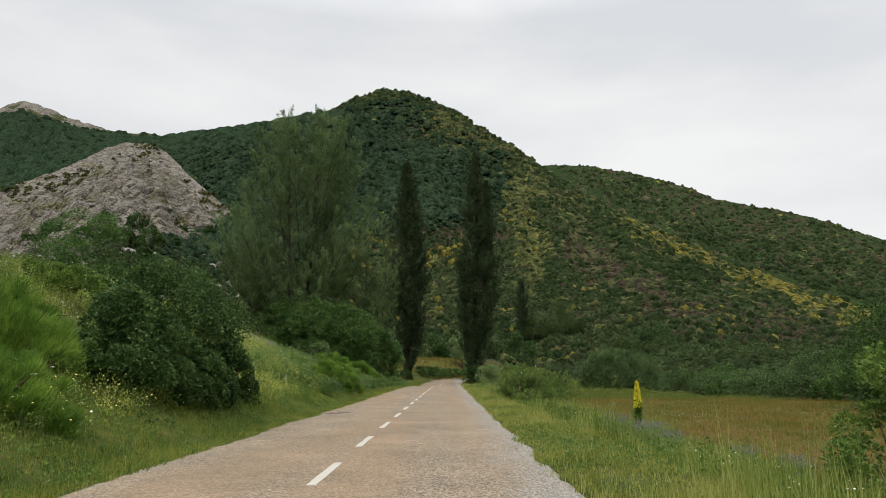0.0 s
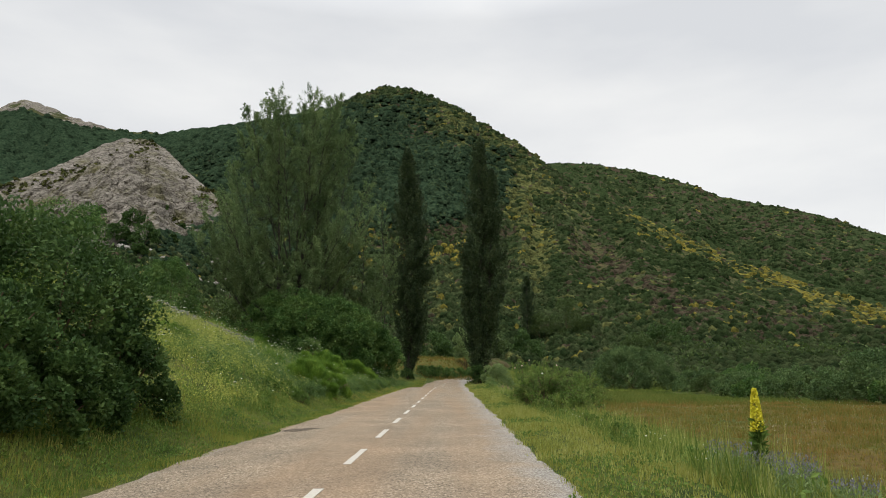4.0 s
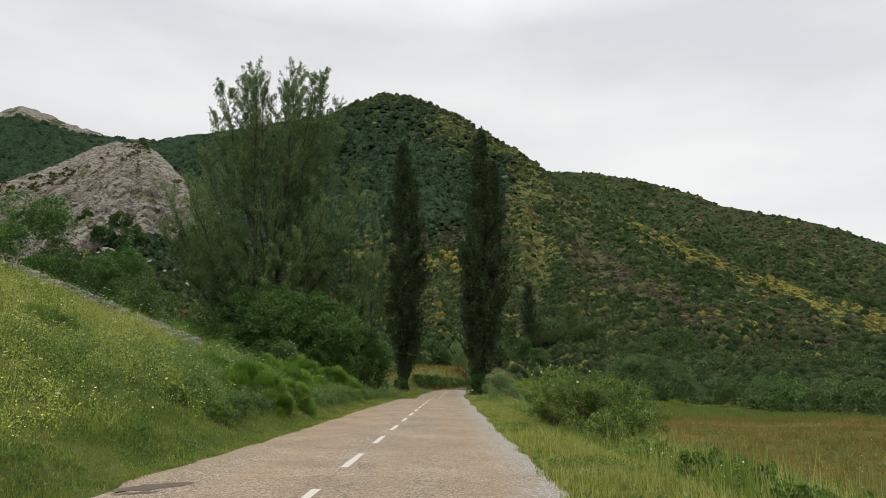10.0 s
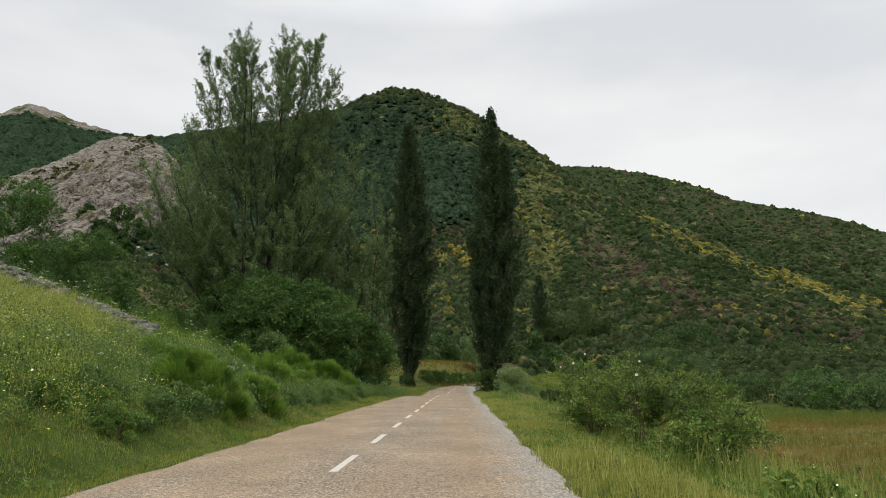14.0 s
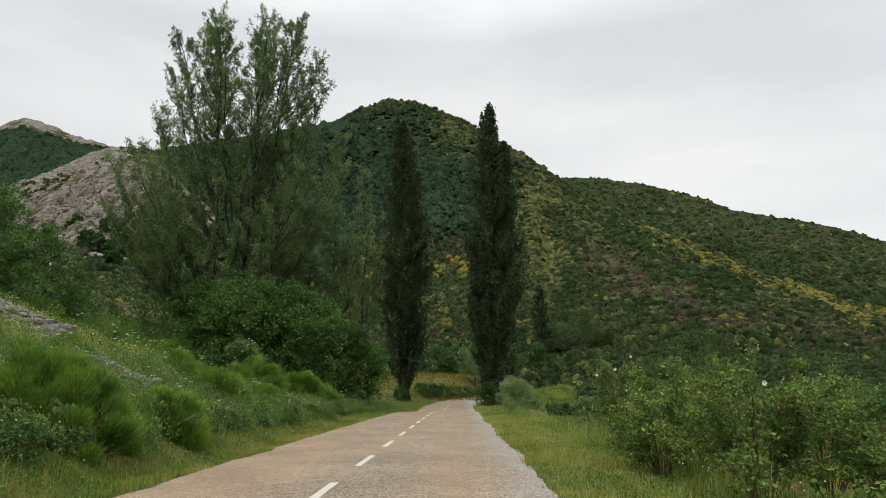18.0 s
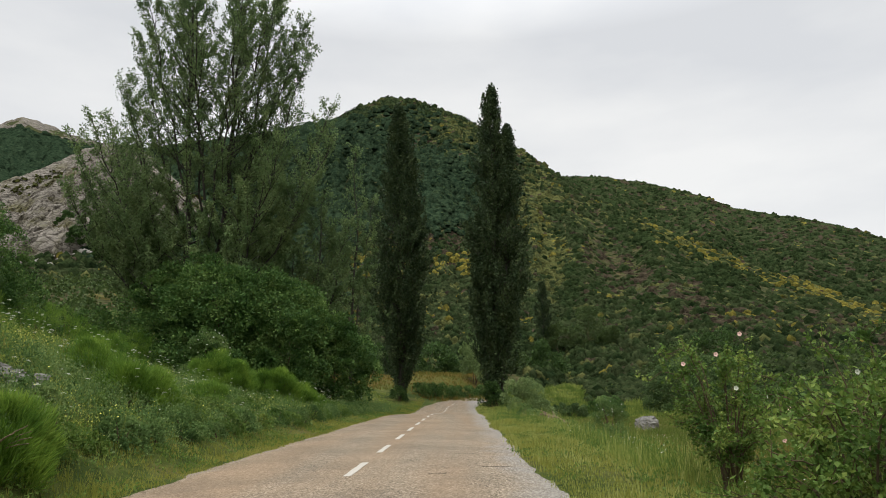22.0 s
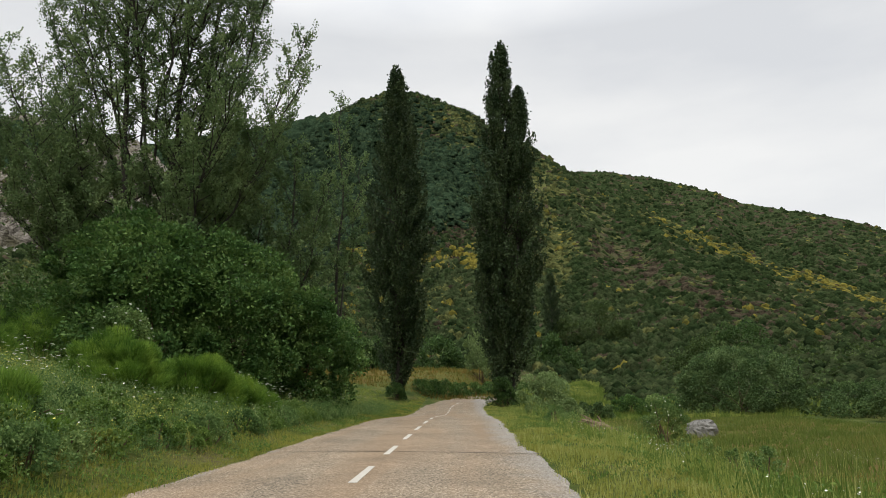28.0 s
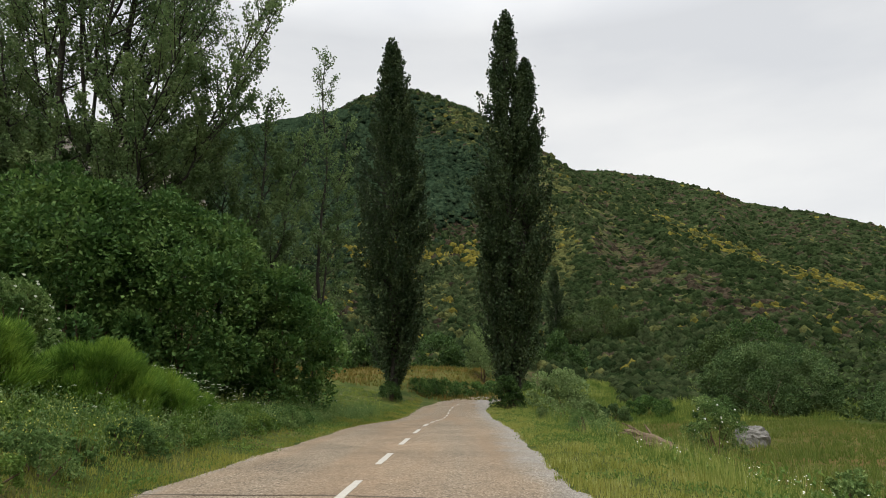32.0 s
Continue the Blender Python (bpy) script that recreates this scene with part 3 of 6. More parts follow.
ground.data.polygons.foreach_set("material_index", turf.astype(np.int32))

# ---- road ----
ry = np.arange(-25, 145, 0.16)
edge_l = -ROAD_HALF + 0.26 * fbm(ry * 0.4, ry * 0 + 1, 4, 21) + 0.22 * fbm(ry * 1.7, ry * 0 + 7, 3, 24)
edge_r = ROAD_HALF + 0.26 * fbm(ry * 0.4, ry * 0 + 2, 4, 22) + 0.22 * fbm(ry * 1.8, ry * 0 + 8, 3, 25)
cols = np.linspace(0, 1, 13)
RU = edge_l[:, None] * (1 - cols) + edge_r[:, None] * cols
RX = road_mid(ry)[:, None] + RU
RZ = road_level(ry)[:, None] + 0.015 - 0.010 * np.abs(RU) + 0.012 * fbm(RX * 0.7, np.broadcast_to(ry[:, None], RX.shape) * 0.5, 3, 4)
RZ[:, 0] -= 0.05
RZ[:, -1] -= 0.05
rv = np.stack([RX, np.broadcast_to(ry[:, None], RX.shape), RZ], -1).reshape(-1, 3)
ri = (np.arange(len(ry) - 1)[:, None] * 13 + np.arange(12)[None]).ravel()
road = stuff("road", rv, np.stack([ri, ri + 1, ri + 14, ri + 13], 1), M_ROAD, "narrow worn pale-brown chip-seal country road with ragged edges", "road", True, "structure")


def road_top(x, y):
    u = x - road_mid(y)
    return road_level(y) + 0.015 - 0.010 * np.abs(u) + 0.012 * fbm(x * 0.7, y * 0.5, 3, 4)


def centre_dash(y0, length):
    ys = np.linspace(y0, y0 + length, 7)
    w = 0.055 + 0.006 * rng.uniform(-1, 1, 7)
    xm = road_mid(ys) + DASH_SHIFT
    a = np.stack([xm - w, ys, road_top(xm - w, ys) + 0.006], 1)
    b = np.stack([xm + w, ys, road_top(xm + w, ys) + 0.006], 1)
    low = np.array([0, 0, 0.012])
    v = np.concatenate([a, b, a - low, b - low])
    i = np.arange(6)
    f = np.concatenate([np.stack([i, i + 7, i + 8, i + 1], 1), np.stack([i + 14, i, i + 1, i + 15], 1), np.stack([i + 7, i + 21, i + 22, i + 8], 1), [[0, 14, 21, 7], [6, 13, 27, 20]]])
    return part("centre_dash", v, f, M_PAINT, road, "white painted dash")


DASH_SHIFT, DASH_FIRST, DASH_STEP, DASH_LONG = -0.14, 12.23 - 0.92 - 3 * 3.82, 3.82, 1.84
for k in range(27):
    centre_dash(DASH_FIRST + DASH_STEP * k, DASH_LONG)

# ---- limestone crag ----
def crag_low(az):
    """Where the bare rock begins, as a share of the slope."""
    return 0.61 + 0.040 * np.clip(az + 28.5, 0, 9) + 0.006 * np.clip(-33 - az, 0, 20)


caz = np.linspace(-46, -15, 260)
cs = np.linspace(0.47, 1.04, 240)
CA, CS = np.meshgrid(caz, cs)
crag_far, crag_top = ridge_at(RIDGE_CRAG, CA)
crag_foot = np.interp(CA, [-90, -50, -35, -25, -14, -8], [20, 23, 26, 40, 95, 140])
CR = crag_foot + (crag_far - crag_foot) * CS
CX, CY = HUB[0] + CR * np.sin(np.radians(CA)), HUB[1] + CR * np.cos(np.radians(CA))
CZ = ground_z(CX, CY)
bed = CZ * 0.15 + CX * 0.06 + 1.6 * fbm(CX * 0.04, CZ * 0.05, 3, 31)
step = bed - np.floor(bed)
shelf = np.where(step < 0.8, step / 0.8, (1 - step) / 0.2)
bed2 = CZ * 0.42 - CX * 0.10 + 1.5 * fbm(CX * 0.08, CZ * 0.08, 3, 37)
step2 = bed2 - np.floor(bed2)
block = np.floor(CX * 0.16 + 2.5 * fbm(CX * 0.03, CZ * 0.08, 2, 38) + np.floor(bed) * 0.37)
bare = 1.0 - 2.2 * np.clip(np.abs(CA + 31) / 13 - 0.45, 0, 1) - 2.4 * np.clip((crag_low(CA) - CS) / 0.05, 0, 1) + 2.0 * fbm(CX * 0.04, CZ * 0.06, 4, 33)
proud = np.clip(bare, -0.8, 1.0) * 1.6
cell = lattice(np.floor(CX * 0.33 + 3 * fbm(CX * 0.06, CZ * 0.06, 2, 61)), np.floor(CZ * 0.55 - CX * 0.12), 62)
relief = 1.7 * cell + 3.6 * fbm(CX * 0.07, CZ * 0.09, 5, 34) + 2.4 * shelf + 1.2 * step2 + 1.2 * lattice(block, np.floor(bed), 39) + 1.6 * np.abs(fbm(CX * 0.35, CZ * 0.35, 3, 35))
lift = (proud + relief * smooth(-0.3, 0.4, bare) - 1.6) * (1 - 0.75 * smooth(0.86, 1.0, CS))
fade = np.minimum.reduce([smooth(-46, -43, CA), smooth(-15, -18, CA), smooth(0.47, 0.51, CS), smooth(1.04, 1.0, CS)])
lift = lift * fade - 1.5 * (1 - fade)
CX2, CY2 = CX - lift * 0.55 * np.sin(np.radians(CA)), CY - lift * 0.55 * np.cos(np.radians(CA))
cv = np.stack([CX2, CY2, CZ + lift * 0.75], -1).reshape(-1, 3)
ci = (np.arange(239)[:, None] * 260 + np.arange(259)[None]).ravel()
cf = np.stack([ci, ci + 1, ci + 261, ci + 260], 1)
stuff("limestone_crag", cv, cf, M_CRAG, "bare grey cracked limestone crag on the hillside", "rock", False, "structure")

# ---- bare rock on the far western summit ----
paz, ps = np.linspace(-41, -28.5, 90), np.linspace(0.80, 1.02, 46)
PA, PS = np.meshgrid(paz, ps)
p_far, p_top = ridge_at(RIDGE_WEST, PA)
PR = 400 + (p_far - 400) * PS
PX, PY = HUB[0] + PR * np.sin(np.radians(PA)), HUB[1] + PR * np.cos(np.radians(PA))
PZ = ground_z(PX, PY)
p_bare = 1.2 - 3.0 * np.clip((0.945 - 0.003 * (PA + 36) - PS) / 0.035, -0.2, 1) + 1.4 * fbm(PX * 0.02, PZ * 0.03, 4, 93) - 2.5 * smooth(-31, -29, PA)
p_lift = np.clip(p_bare, -1, 1) * 4 + 13 * fbm(PX * 0.05, PZ * 0.07, 5, 94) + 4 * lattice(np.floor(PX * 0.09), np.floor(PZ * 0.16), 95) - 4
p_edge = np.minimum.reduce([smooth(0.80, 0.83, PS), smooth(1.02, 1.0, PS), smooth(-41, -40, PA), smooth(-28.5, -29.5, PA)])
p_lift = p_lift * p_edge - 3 * (1 - p_edge)
pi_ = (np.arange(45)[:, None] * 90 + np.arange(89)[None]).ravel()
stuff("rocky_summit", np.stack([PX, PY - p_lift * 0.4, PZ + p_lift * 0.6], -1).reshape(-1, 3), np.stack([pi_, pi_ + 1, pi_ + 91, pi_ + 90], 1), M_CRAG, "bare grey rock cap of a distant summit", "rock", False, "structure")

# ---- growth on the hills ----
def hill_points(n, az_lo, az_hi, r_lo, r_hi):
    az = rng.uniform(az_lo, az_hi, n)
    r = np.sqrt(rng.uniform(r_lo ** 2, r_hi ** 2, n))
    x, y = HUB[0] + r * np.sin(np.radians(az)), HUB[1] + r * np.cos(np.radians(az))
    z = ground_z(x, y)
    return x, y, z, az, r, np.degrees(np.arctan2(z - 1.2, r))


def bare_rock(az, r):
    far, _ = ridge_at(RIDGE_CRAG, az)
    foot = np.interp(az, [-90, -50, -35, -25, -14, -8], [20, 23, 26, 40, 95, 140])
    s = (r - foot) / (far - foot)
    return (np.abs(az + 31) < 10.5) & (s > crag_low(az) + 0.03) & (s < 1.03)


def keep(mask, *arrays):
    return [a[mask] for a in arrays]


def drift_of(az, el, zones):
    """How much of one plant grows at a bearing and height of the slope: soft patches of bearing, height, half width, half height, lean and strength."""
    out = 0.0
    for a, e, wa, we, lean, much in zones:
        u = az - a
        out = out + much * np.exp(-(u / wa) ** 2 - ((el - e - lean * u) / we) ** 2)
    return out


OAK_ZONES = [(-2.5, 17.6, 4.2, 2.1, 0.1, 30), (-9.5, 19.2, 4.5, 2.6, -0.2, 30), (0.2, 15.6, 2.8, 1.0, 0.0, 22), (-6.0, 22.3, 3.0, 1.2, 0.3, 10), (5.0, 17.5, 0.9, 0.9, 0.0, 6), (-20, 16.5, 9, 4.0, 0.0, 40)]
DARK_ZONES = [(15.5, 12.6, 2.0, 0.7, -0.35, 6), (21.1, 8.5, 2.6, 0.9, -0.3, 6), (32.0, 7.5, 2.0, 0.8, -0.3, 5), (24, 2.0, 7, 1.4, 0.0, 0.9), (17.5, 6.4, 2.5, 0.8, -0.4, 3), (26.0, 9.2, 2.2, 0.6, -0.4, 4), (3.5, 3.5, 6, 1.6, 0.0, 3), (9.5, 8.5, 1.0, 2.0, 0.2, 1.6)]
STRAW_ZONES = [(6.6, 15.8, 1.1, 2.4, -0.25, 4.0), (7.9, 11.0, 1.0, 2.2, 0.25, 4.0), (10.5, 15.5, 3.5, 0.8, -0.5, 0.7), (18.0, 12.2, 4.0, 0.7, -0.48, 0.6), (1.0, 21.8, 3.4, 1.5, -0.45, 2.4), (-0.4, 7.2, 2.5, 1.3, 0.0, 1.2), (16, 5.0, 9, 2.6, 0.0, 0.15)]
BROWN_ZONES = [(13.9, 10.0, 2.1, 1.5, -0.4, 5), (20.4, 5.1, 2.6, 1.5, -0.5, 4), (-0.4, 13.2, 4.5, 0.9, 0.0, 2.2), (29.7, 2.6, 4.0, 1.8, -0.2, 2.2), (17.0, 7.6, 3.0, 1.0, -0.4, 2.0), (12.0, 5.0, 3.0, 1.5, 0.0, 0.5), (-3.5, 21.6, 1.2, 0.8, 0.0, 2)]
GOLD_ZONES = [(-0.9, 10.7, 2.2, 0.9, -0.1, 3.0), (-7.3, 11.4, 2.6, 1.6, 0.0, 2.6), (7.3, 13.2, 1.6, 0.9, -0.5, 1.4), (20.5, 10.8, 3.0, 0.5, -0.42, 0.9), (28.8, 6.8, 5.0, 0.6, -0.42, 2.0), (32.5, 5.4, 2.6, 0.8, -0.3, 2.2), (-3.5, 7.0, 5.0, 1.6, 0.0, 0.6), (25, 4.4, 4, 1.0, -0.3, 0.2), (12, 7.0, 3, 1.0, 0.0, 0.12)]
GREEN_ZONES = [(0.0, 21.2, 4.0, 1.8, -0.4, 2.5), (18, 3.5, 10, 2.2, 0.0, 1.2), (-0.4, 7.4, 3.4, 1.7, 0.0, 4), (12.1, 13.2, 2.4, 1.6, -0.4, 2), (10.0, 6.0, 3.0, 2.0, 0.0, 1.0)]


def hill_kind(az, r, x, y, el, bloom=1.0):
    """Which low shrub grows where: 0 dark green, 1 olive, 2 straw, 3 brown heath, 4 flowering broom, 5 oak."""
    pick = crowns(x, y, 3.6, 71)[2]
    loose = rng.random(az.shape) < 0.2
    pick = np.where(loose, rng.random(az.shape), pick)
    crest_r, crest_z = ridge_at(RIDGE_MAIN, az)
    front = r < crest_r + 4
    wa = az + 2.2 * fbm(az * 0.35, el * 0.5, 4, 47)
    we = el + 1.8 * fbm(az * 0.35 + 9, el * 0.5, 4, 43)
    drift = fbm(az * 0.55, el * 0.8, 3, 45)
    over = el - np.degrees(np.arctan2(crest_z - 1.2, crest_r))
    edge = np.exp(-(over / 0.9) ** 2) * smooth(14, 18, az) * smooth(-0.12, 0.12, fbm(az * 0.9, el, 3, 49))
    w = np.stack([
        np.where(front, 0.40 + 0.8 * np.clip(drift, 0, 1) + drift_of(wa, we, DARK_ZONES), 0.5 + 1.2 * np.clip(drift, 0, 1) + 3.0 * np.exp(-(over / 1.4) ** 2)),
        np.where(front, 0.85 + drift_of(wa, we, GREEN_ZONES), 0.9),
        np.where(front, 0.10 + drift_of(wa, we, STRAW_ZONES) + 1.2 * edge, 0.04),
        np.where(front, 0.16 + drift_of(wa, we, BROWN_ZONES), 0.22 + 1.2 * np.clip(-drift, 0, 1)),
        np.where(front, 0.03 + 2.2 * edge + drift_of(wa, we, GOLD_ZONES) * smooth(-0.16, 0.16, fbm(az * 1.3, el * 1.6, 3, 48)) * 1.6, 0.015) * bloom,
        np.where(front, drift_of(wa, we, OAK_ZONES) ** 1.5 * 0.4, 0.0)])
    w = np.cumsum(w, 0)
    return (pick * w[-1] > w).sum(0)


haz = np.linspace(-47, 43, 260)
hr = [118.0]
while hr[-1] < 950:
    hr.append(hr[-1] + 2.2 + max(0.0, hr[-1] - 150) * 0.0045 + (1.2 if hr[-1] > 600 else 0))
hr = np.array(hr)
HA, HR = np.meshgrid(haz, hr)
HA, HR = HA + rng.uniform(-0.06, 0.06, HA.shape), HR + rng.uniform(-0.5, 0.5, HR.shape)
HX, HY = HUB[0] + HR * np.sin(np.radians(HA)), HUB[1] + HR * np.cos(np.radians(HA))
HZ = ground_z(HX, HY)
HE = np.degrees(np.arctan2(HZ - 1.2, HR))
tall = np.clip(0.5 + 1.2 * fbm(HX * 0.05, HY * 0.05, 3, 58), 0.2, 1.2)
grove = smooth(2.0, 6.0, drift_of(HA, HE, OAK_ZONES)) * (1 - 0.8 * smooth(-8, 2, HR - ridge_at(RIDGE_MAIN, HA)[0]))
rise = 0.1 + 0.6 * rng.random(HA.shape) * tall + grove * (0.8 + 1.5 * rng.random(HA.shape))
cover = np.stack([HX, HY, HZ + rise * smooth(118, 150, HR) * (1 + HR / 900)], -1).reshape(-1, 3)
hi = (np.arange(len(hr) - 1)[:, None] * 260 + np.arange(259)[None]).ravel()
hq = np.stack([hi, hi + 1, hi + 261, hi + 260], 1)
qa, qr, qx, qy, qe = (a.reshape(-1)[hi] for a in (HA, HR, HX, HY, HE))
main_far, main_top = ridge_at(RIDGE_MAIN, qa)
east_far, _ = ridge_at(RIDGE_EAST, qa)
stay = np.where(qa < 4, qr < main_far + 5, (qr < main_far + 5) | (qr > 420) & (qr < east_far + 5)) & ~bare_rock(qa, qr)
hq = hq[stay]
scrub = stuff("hill_scrub", cover, hq, TUFTS[1], "low olive, brown and yellow-flowering scrub covering the hillside", "scrub", False)
for extra in (0, 2, 3, 4, 5):
    scrub.data.materials.append(TUFTS[extra])
slot = np.array([1, 0, 2, 3, 4, 5])
scrub.data.polygons.foreach_set("material_index", slot[hill_kind(qa, qr, qx, qy, qe, 0.4)[stay]].astype(np.int32))

# each shrub of the hillsides, as thick as the slope is seen
sight = np.maximum.accumulate(HE, axis=0)
share = np.diff(sight, axis=0, prepend=sight[:1]) + 0.004
share = share * ((HA < 4) & (HR < ridge_at(RIDGE_MAIN, HA)[0] + 4) | (HA >= 4) & (HR < ridge_at(RIDGE_EAST, HA)[0] + 4))
share = (share * ~bare_rock(HA, HR) ).ravel()
pickc = rng.choice(share.size, 34000, p=share / share.sum())
az = HA.ravel()[pickc] + rng.uniform(-0.19, 0.19, len(pickc))
r = HR.ravel()[pickc] + rng.uniform(-1.4, 1.4, len(pickc))
x, y = HUB[0] + r * np.sin(np.radians(az)), HUB[1] + r * np.cos(np.radians(az))
z = ground_z(x, y)
el = np.degrees(np.arctan2(z - 1.2, r))
kind = hill_kind(az, r, x, y, el)
size = np.minimum(0.0027 * r + 0.36, 1.9) * (0.5 + 0.95 * rng.random(len(x)) ** 1.6) * np.where(kind == 0, 1.25, 1.0) * np.where(kind == 3, 0.75, 1.0)
for k, (name, label, cat) in enumerate((("green_scrub", "dark green rounded shrubs on the hillside", "scrub"), ("olive_scrub", "olive-green rounded shrubs on the hillside", "scrub"), ("straw_scrub", "pale straw-green shrubs on the hillside", "scrub"), ("brown_heath", "low brown heath on the hillside", "heath"), ("yellow_broom", "yellow-flowering broom in drifts over the hillside", "broom"))):
    near = (kind == k) & (r < 250)
    stuff("near_" + name, *puffs(*keep(near, x, y, z + 0.25 * size, size * 0.92), 7, 0.9, 0.26), TUFTS[k], label, cat)
    m = kind == k
    stuff(name, *mounds(*keep(m, x, y, z, size), (1.0 + 0.45 * smooth(300, 150, r[m]))[:, None]), TUFTS[k], label, cat, True)
oaks = np.flatnonzero((kind == 5) & (r > 150) & (rng.random(len(r)) < 0.7))
rad = np.repeat(0.0050 * r[oaks] * rng.uniform(0.65, 1.25, len(oaks)), 2)
two = np.repeat(oaks, 2)
sink = 5.0 * smooth(45, 5, ridge_at(RIDGE_MAIN, az[two])[0] - r[two])
stuff("oak_leafage", *puffs(x[two], y[two], z[two] + rad * 0.45 - sink, rad * 1.05, 7, 1.0, 0.27), L_OAK, "ragged leafy tops of the oak wood", "wood")
stuff("oak_wood", *mounds(x[two] + rad * rng.normal(0, 0.4, len(two)), y[two] + rad * rng.normal(0, 0.4, len(two)), z[two] - sink + rad * rng.uniform(0.1, 0.8, len(two)), rad, 1.0), TUFTS[5], "dark green oak wood on the mountain flank", "wood", True)
waz, wr = np.linspace(-47, -13, 150), np.arange(540, 945, 3.4)
WA, WR = np.meshgrid(waz, wr)
WR = WR + rng.uniform(-0.8, 0.8, WR.shape)
WX, WY = HUB[0] + WR * np.sin(np.radians(WA)), HUB[1] + WR * np.cos(np.radians(WA))
WZ = ground_z(WX, WY)
w_far, w_top = ridge_at(RIDGE_WEST, WA)
w_in = smooth(318, 306, WZ + 25 * fbm(WX * 0.02, WY * 0.02, 3, 3))
canopy = np.stack([WX, WY, WZ + w_in * (0.5 + 4.0 * crowns(WX, WY, 8.0, 79)[0] + 1.0 * rng.random(WA.shape)) - 3 * (1 - w_in)], -1).reshape(-1, 3)
wi = (np.arange(len(wr) - 1)[:, None] * 150 + np.arange(149)[None]).ravel()
wi = wi[(WR < w_far - 1).reshape(-1)[wi]]
stuff("far_wood", canopy, np.stack([wi, wi + 1, wi + 151, wi + 150], 1), TUFTS[5], "dark woodland below a distant rocky summit", "wood")
x, y, z, az, r, el = hill_points(2600, -47, -12, 560, 940)
ok = (r < ridge_at(RIDGE_WEST, az)[0]) & (z < 312)
stuff("far_oaks", *mounds(*keep(ok, x, y, z + 0.5, rng.uniform(2.6, 5.0, len(x))), 1.1), TUFTS[5], "rounded oaks below a distant rocky summit", "wood", True)
# pale boulders below the crag
x, y, z, az, r, el = hill_points(1500, -34, -17, 60, 240)
low_far, _ = ridge_at(RIDGE_CRAG, az)
share_up = (r - np.interp(az, [-90, -50, -35, -25, -14, -8], [20, 23, 26, 40, 95, 140])) / low_far
ok = (share_up > 0.34) & (share_up < crag_low(az) + 0.02) & (fbm(x * 0.05, y * 0.05, 3, 63) > 0.02) & (rng.random(len(x)) < 0.5)
stuff("fallen_boulders", *mounds(*keep(ok, x, y, z + 0.2, rng.uniform(0.3, 1.3, len(x)) ** 1.3), 0.9), M_STONE, "pale boulders strewn on the grass below the crag", "rock")
# shrubs rooted in the crag
x, y, z, az, r, el = hill_points(5000, -44, -19, 90, 320)
ok = bare_rock(az, r) & (fbm(x * 0.05, z * 0.06, 3, 66) + 0.25 * smooth(-33, -40, az) > 0.13)
stuff("crag_tufts", *puffs(*keep(ok, x, y, z + 1.2, rng.uniform(0.6, 1.7, len(x))), 12, 0.7, 0.42), L_SCRUB, "tufts of grass and scrub in the crevices of the crag", "scrub")
# leafy scrub on the nearer slopes
x, y, z, az, r, el = hill_points(5200, -48, 44, 34, 135)
ok = ((az < -16) | (az > 14)) & ~((x > -19) & (x < 28) & (y < 94)) & (fbm(x * 0.06, y * 0.06, 3, 57) > np.where(az > 0, -0.02, -0.34)) & ~bare_rock(az, r)
x, y, z, r = keep(ok, x, y, z, r)
own = np.repeat(np.arange(len(x)), 22)
rad = rng.uniform(0.5, 1.5, len(x))[own][:, None]
d = unit(rng.normal(0, 1, (len(own), 3)))
d[:, 2] = np.abs(d[:, 2])
at = np.stack([x, y, z], 1)[own] + d * rad * rng.uniform(0.6, 1.1, (len(own), 1)) * np.array([1, 1, 0.9])
stuff("slope_scrub", *leaves(at, d, 0.24 + 0.0024 * r[own][:, None], 0.19 + 0.0018 * r[own][:, None], 0.5), L_HEDGE, "dense green scrub on the lower slopes", "scrub")
x, y, z, az, r, el = hill_points(5200, 10, 42, 62, 135)
ok = ~((x < 29) & (y < 94)) & (z > -0.3)
lower = rng.random(len(x)) < 0.28
for m, k, name, label in ((ok & lower, 0, "lower_green_scrub", "dark green shrubs at the foot of the hill"), (ok & ~lower, 1, "lower_olive_scrub", "olive shrubs at the foot of the hill")):
    stuff(name, *mounds(*keep(m, x, y, z, rng.uniform(0.45, 1.0, len(x))), 1.0), TUFTS[k], label, "scrub", True)
# crest bushes of the summit
x, y, z, az, r, el = hill_points(5000, -20, 2, 520, 640)
far_a, top_a = ridge_at(RIDGE_MAIN, az)
ok = (far_a - r < 16) & (far_a - r > -3) & (fbm(az * 0.6, az * 0, 2, 8) > -0.05)
stuff("summit_bushes", *puffs(*keep(ok, x, y, z, rng.uniform(1.0, 2.4, len(x))), 24, 1.0, 0.28), L_OAK, "dark bushes along the summit skyline", "bushes")


# ---- trees ----
def limb_path(a, b, bend, n=8):
    t = np.linspace(0, 1, n)[:, None]
    return a + (b - a) * t + bend * (t * (1 - t)) * 4 * 0.5


def along(path, f):
    i = min(int(f * (len(path) - 1)), len(path) - 2)
    g = f * (len(path) - 1) - i
    return path[i] * (1 - g) + path[i + 1] * g


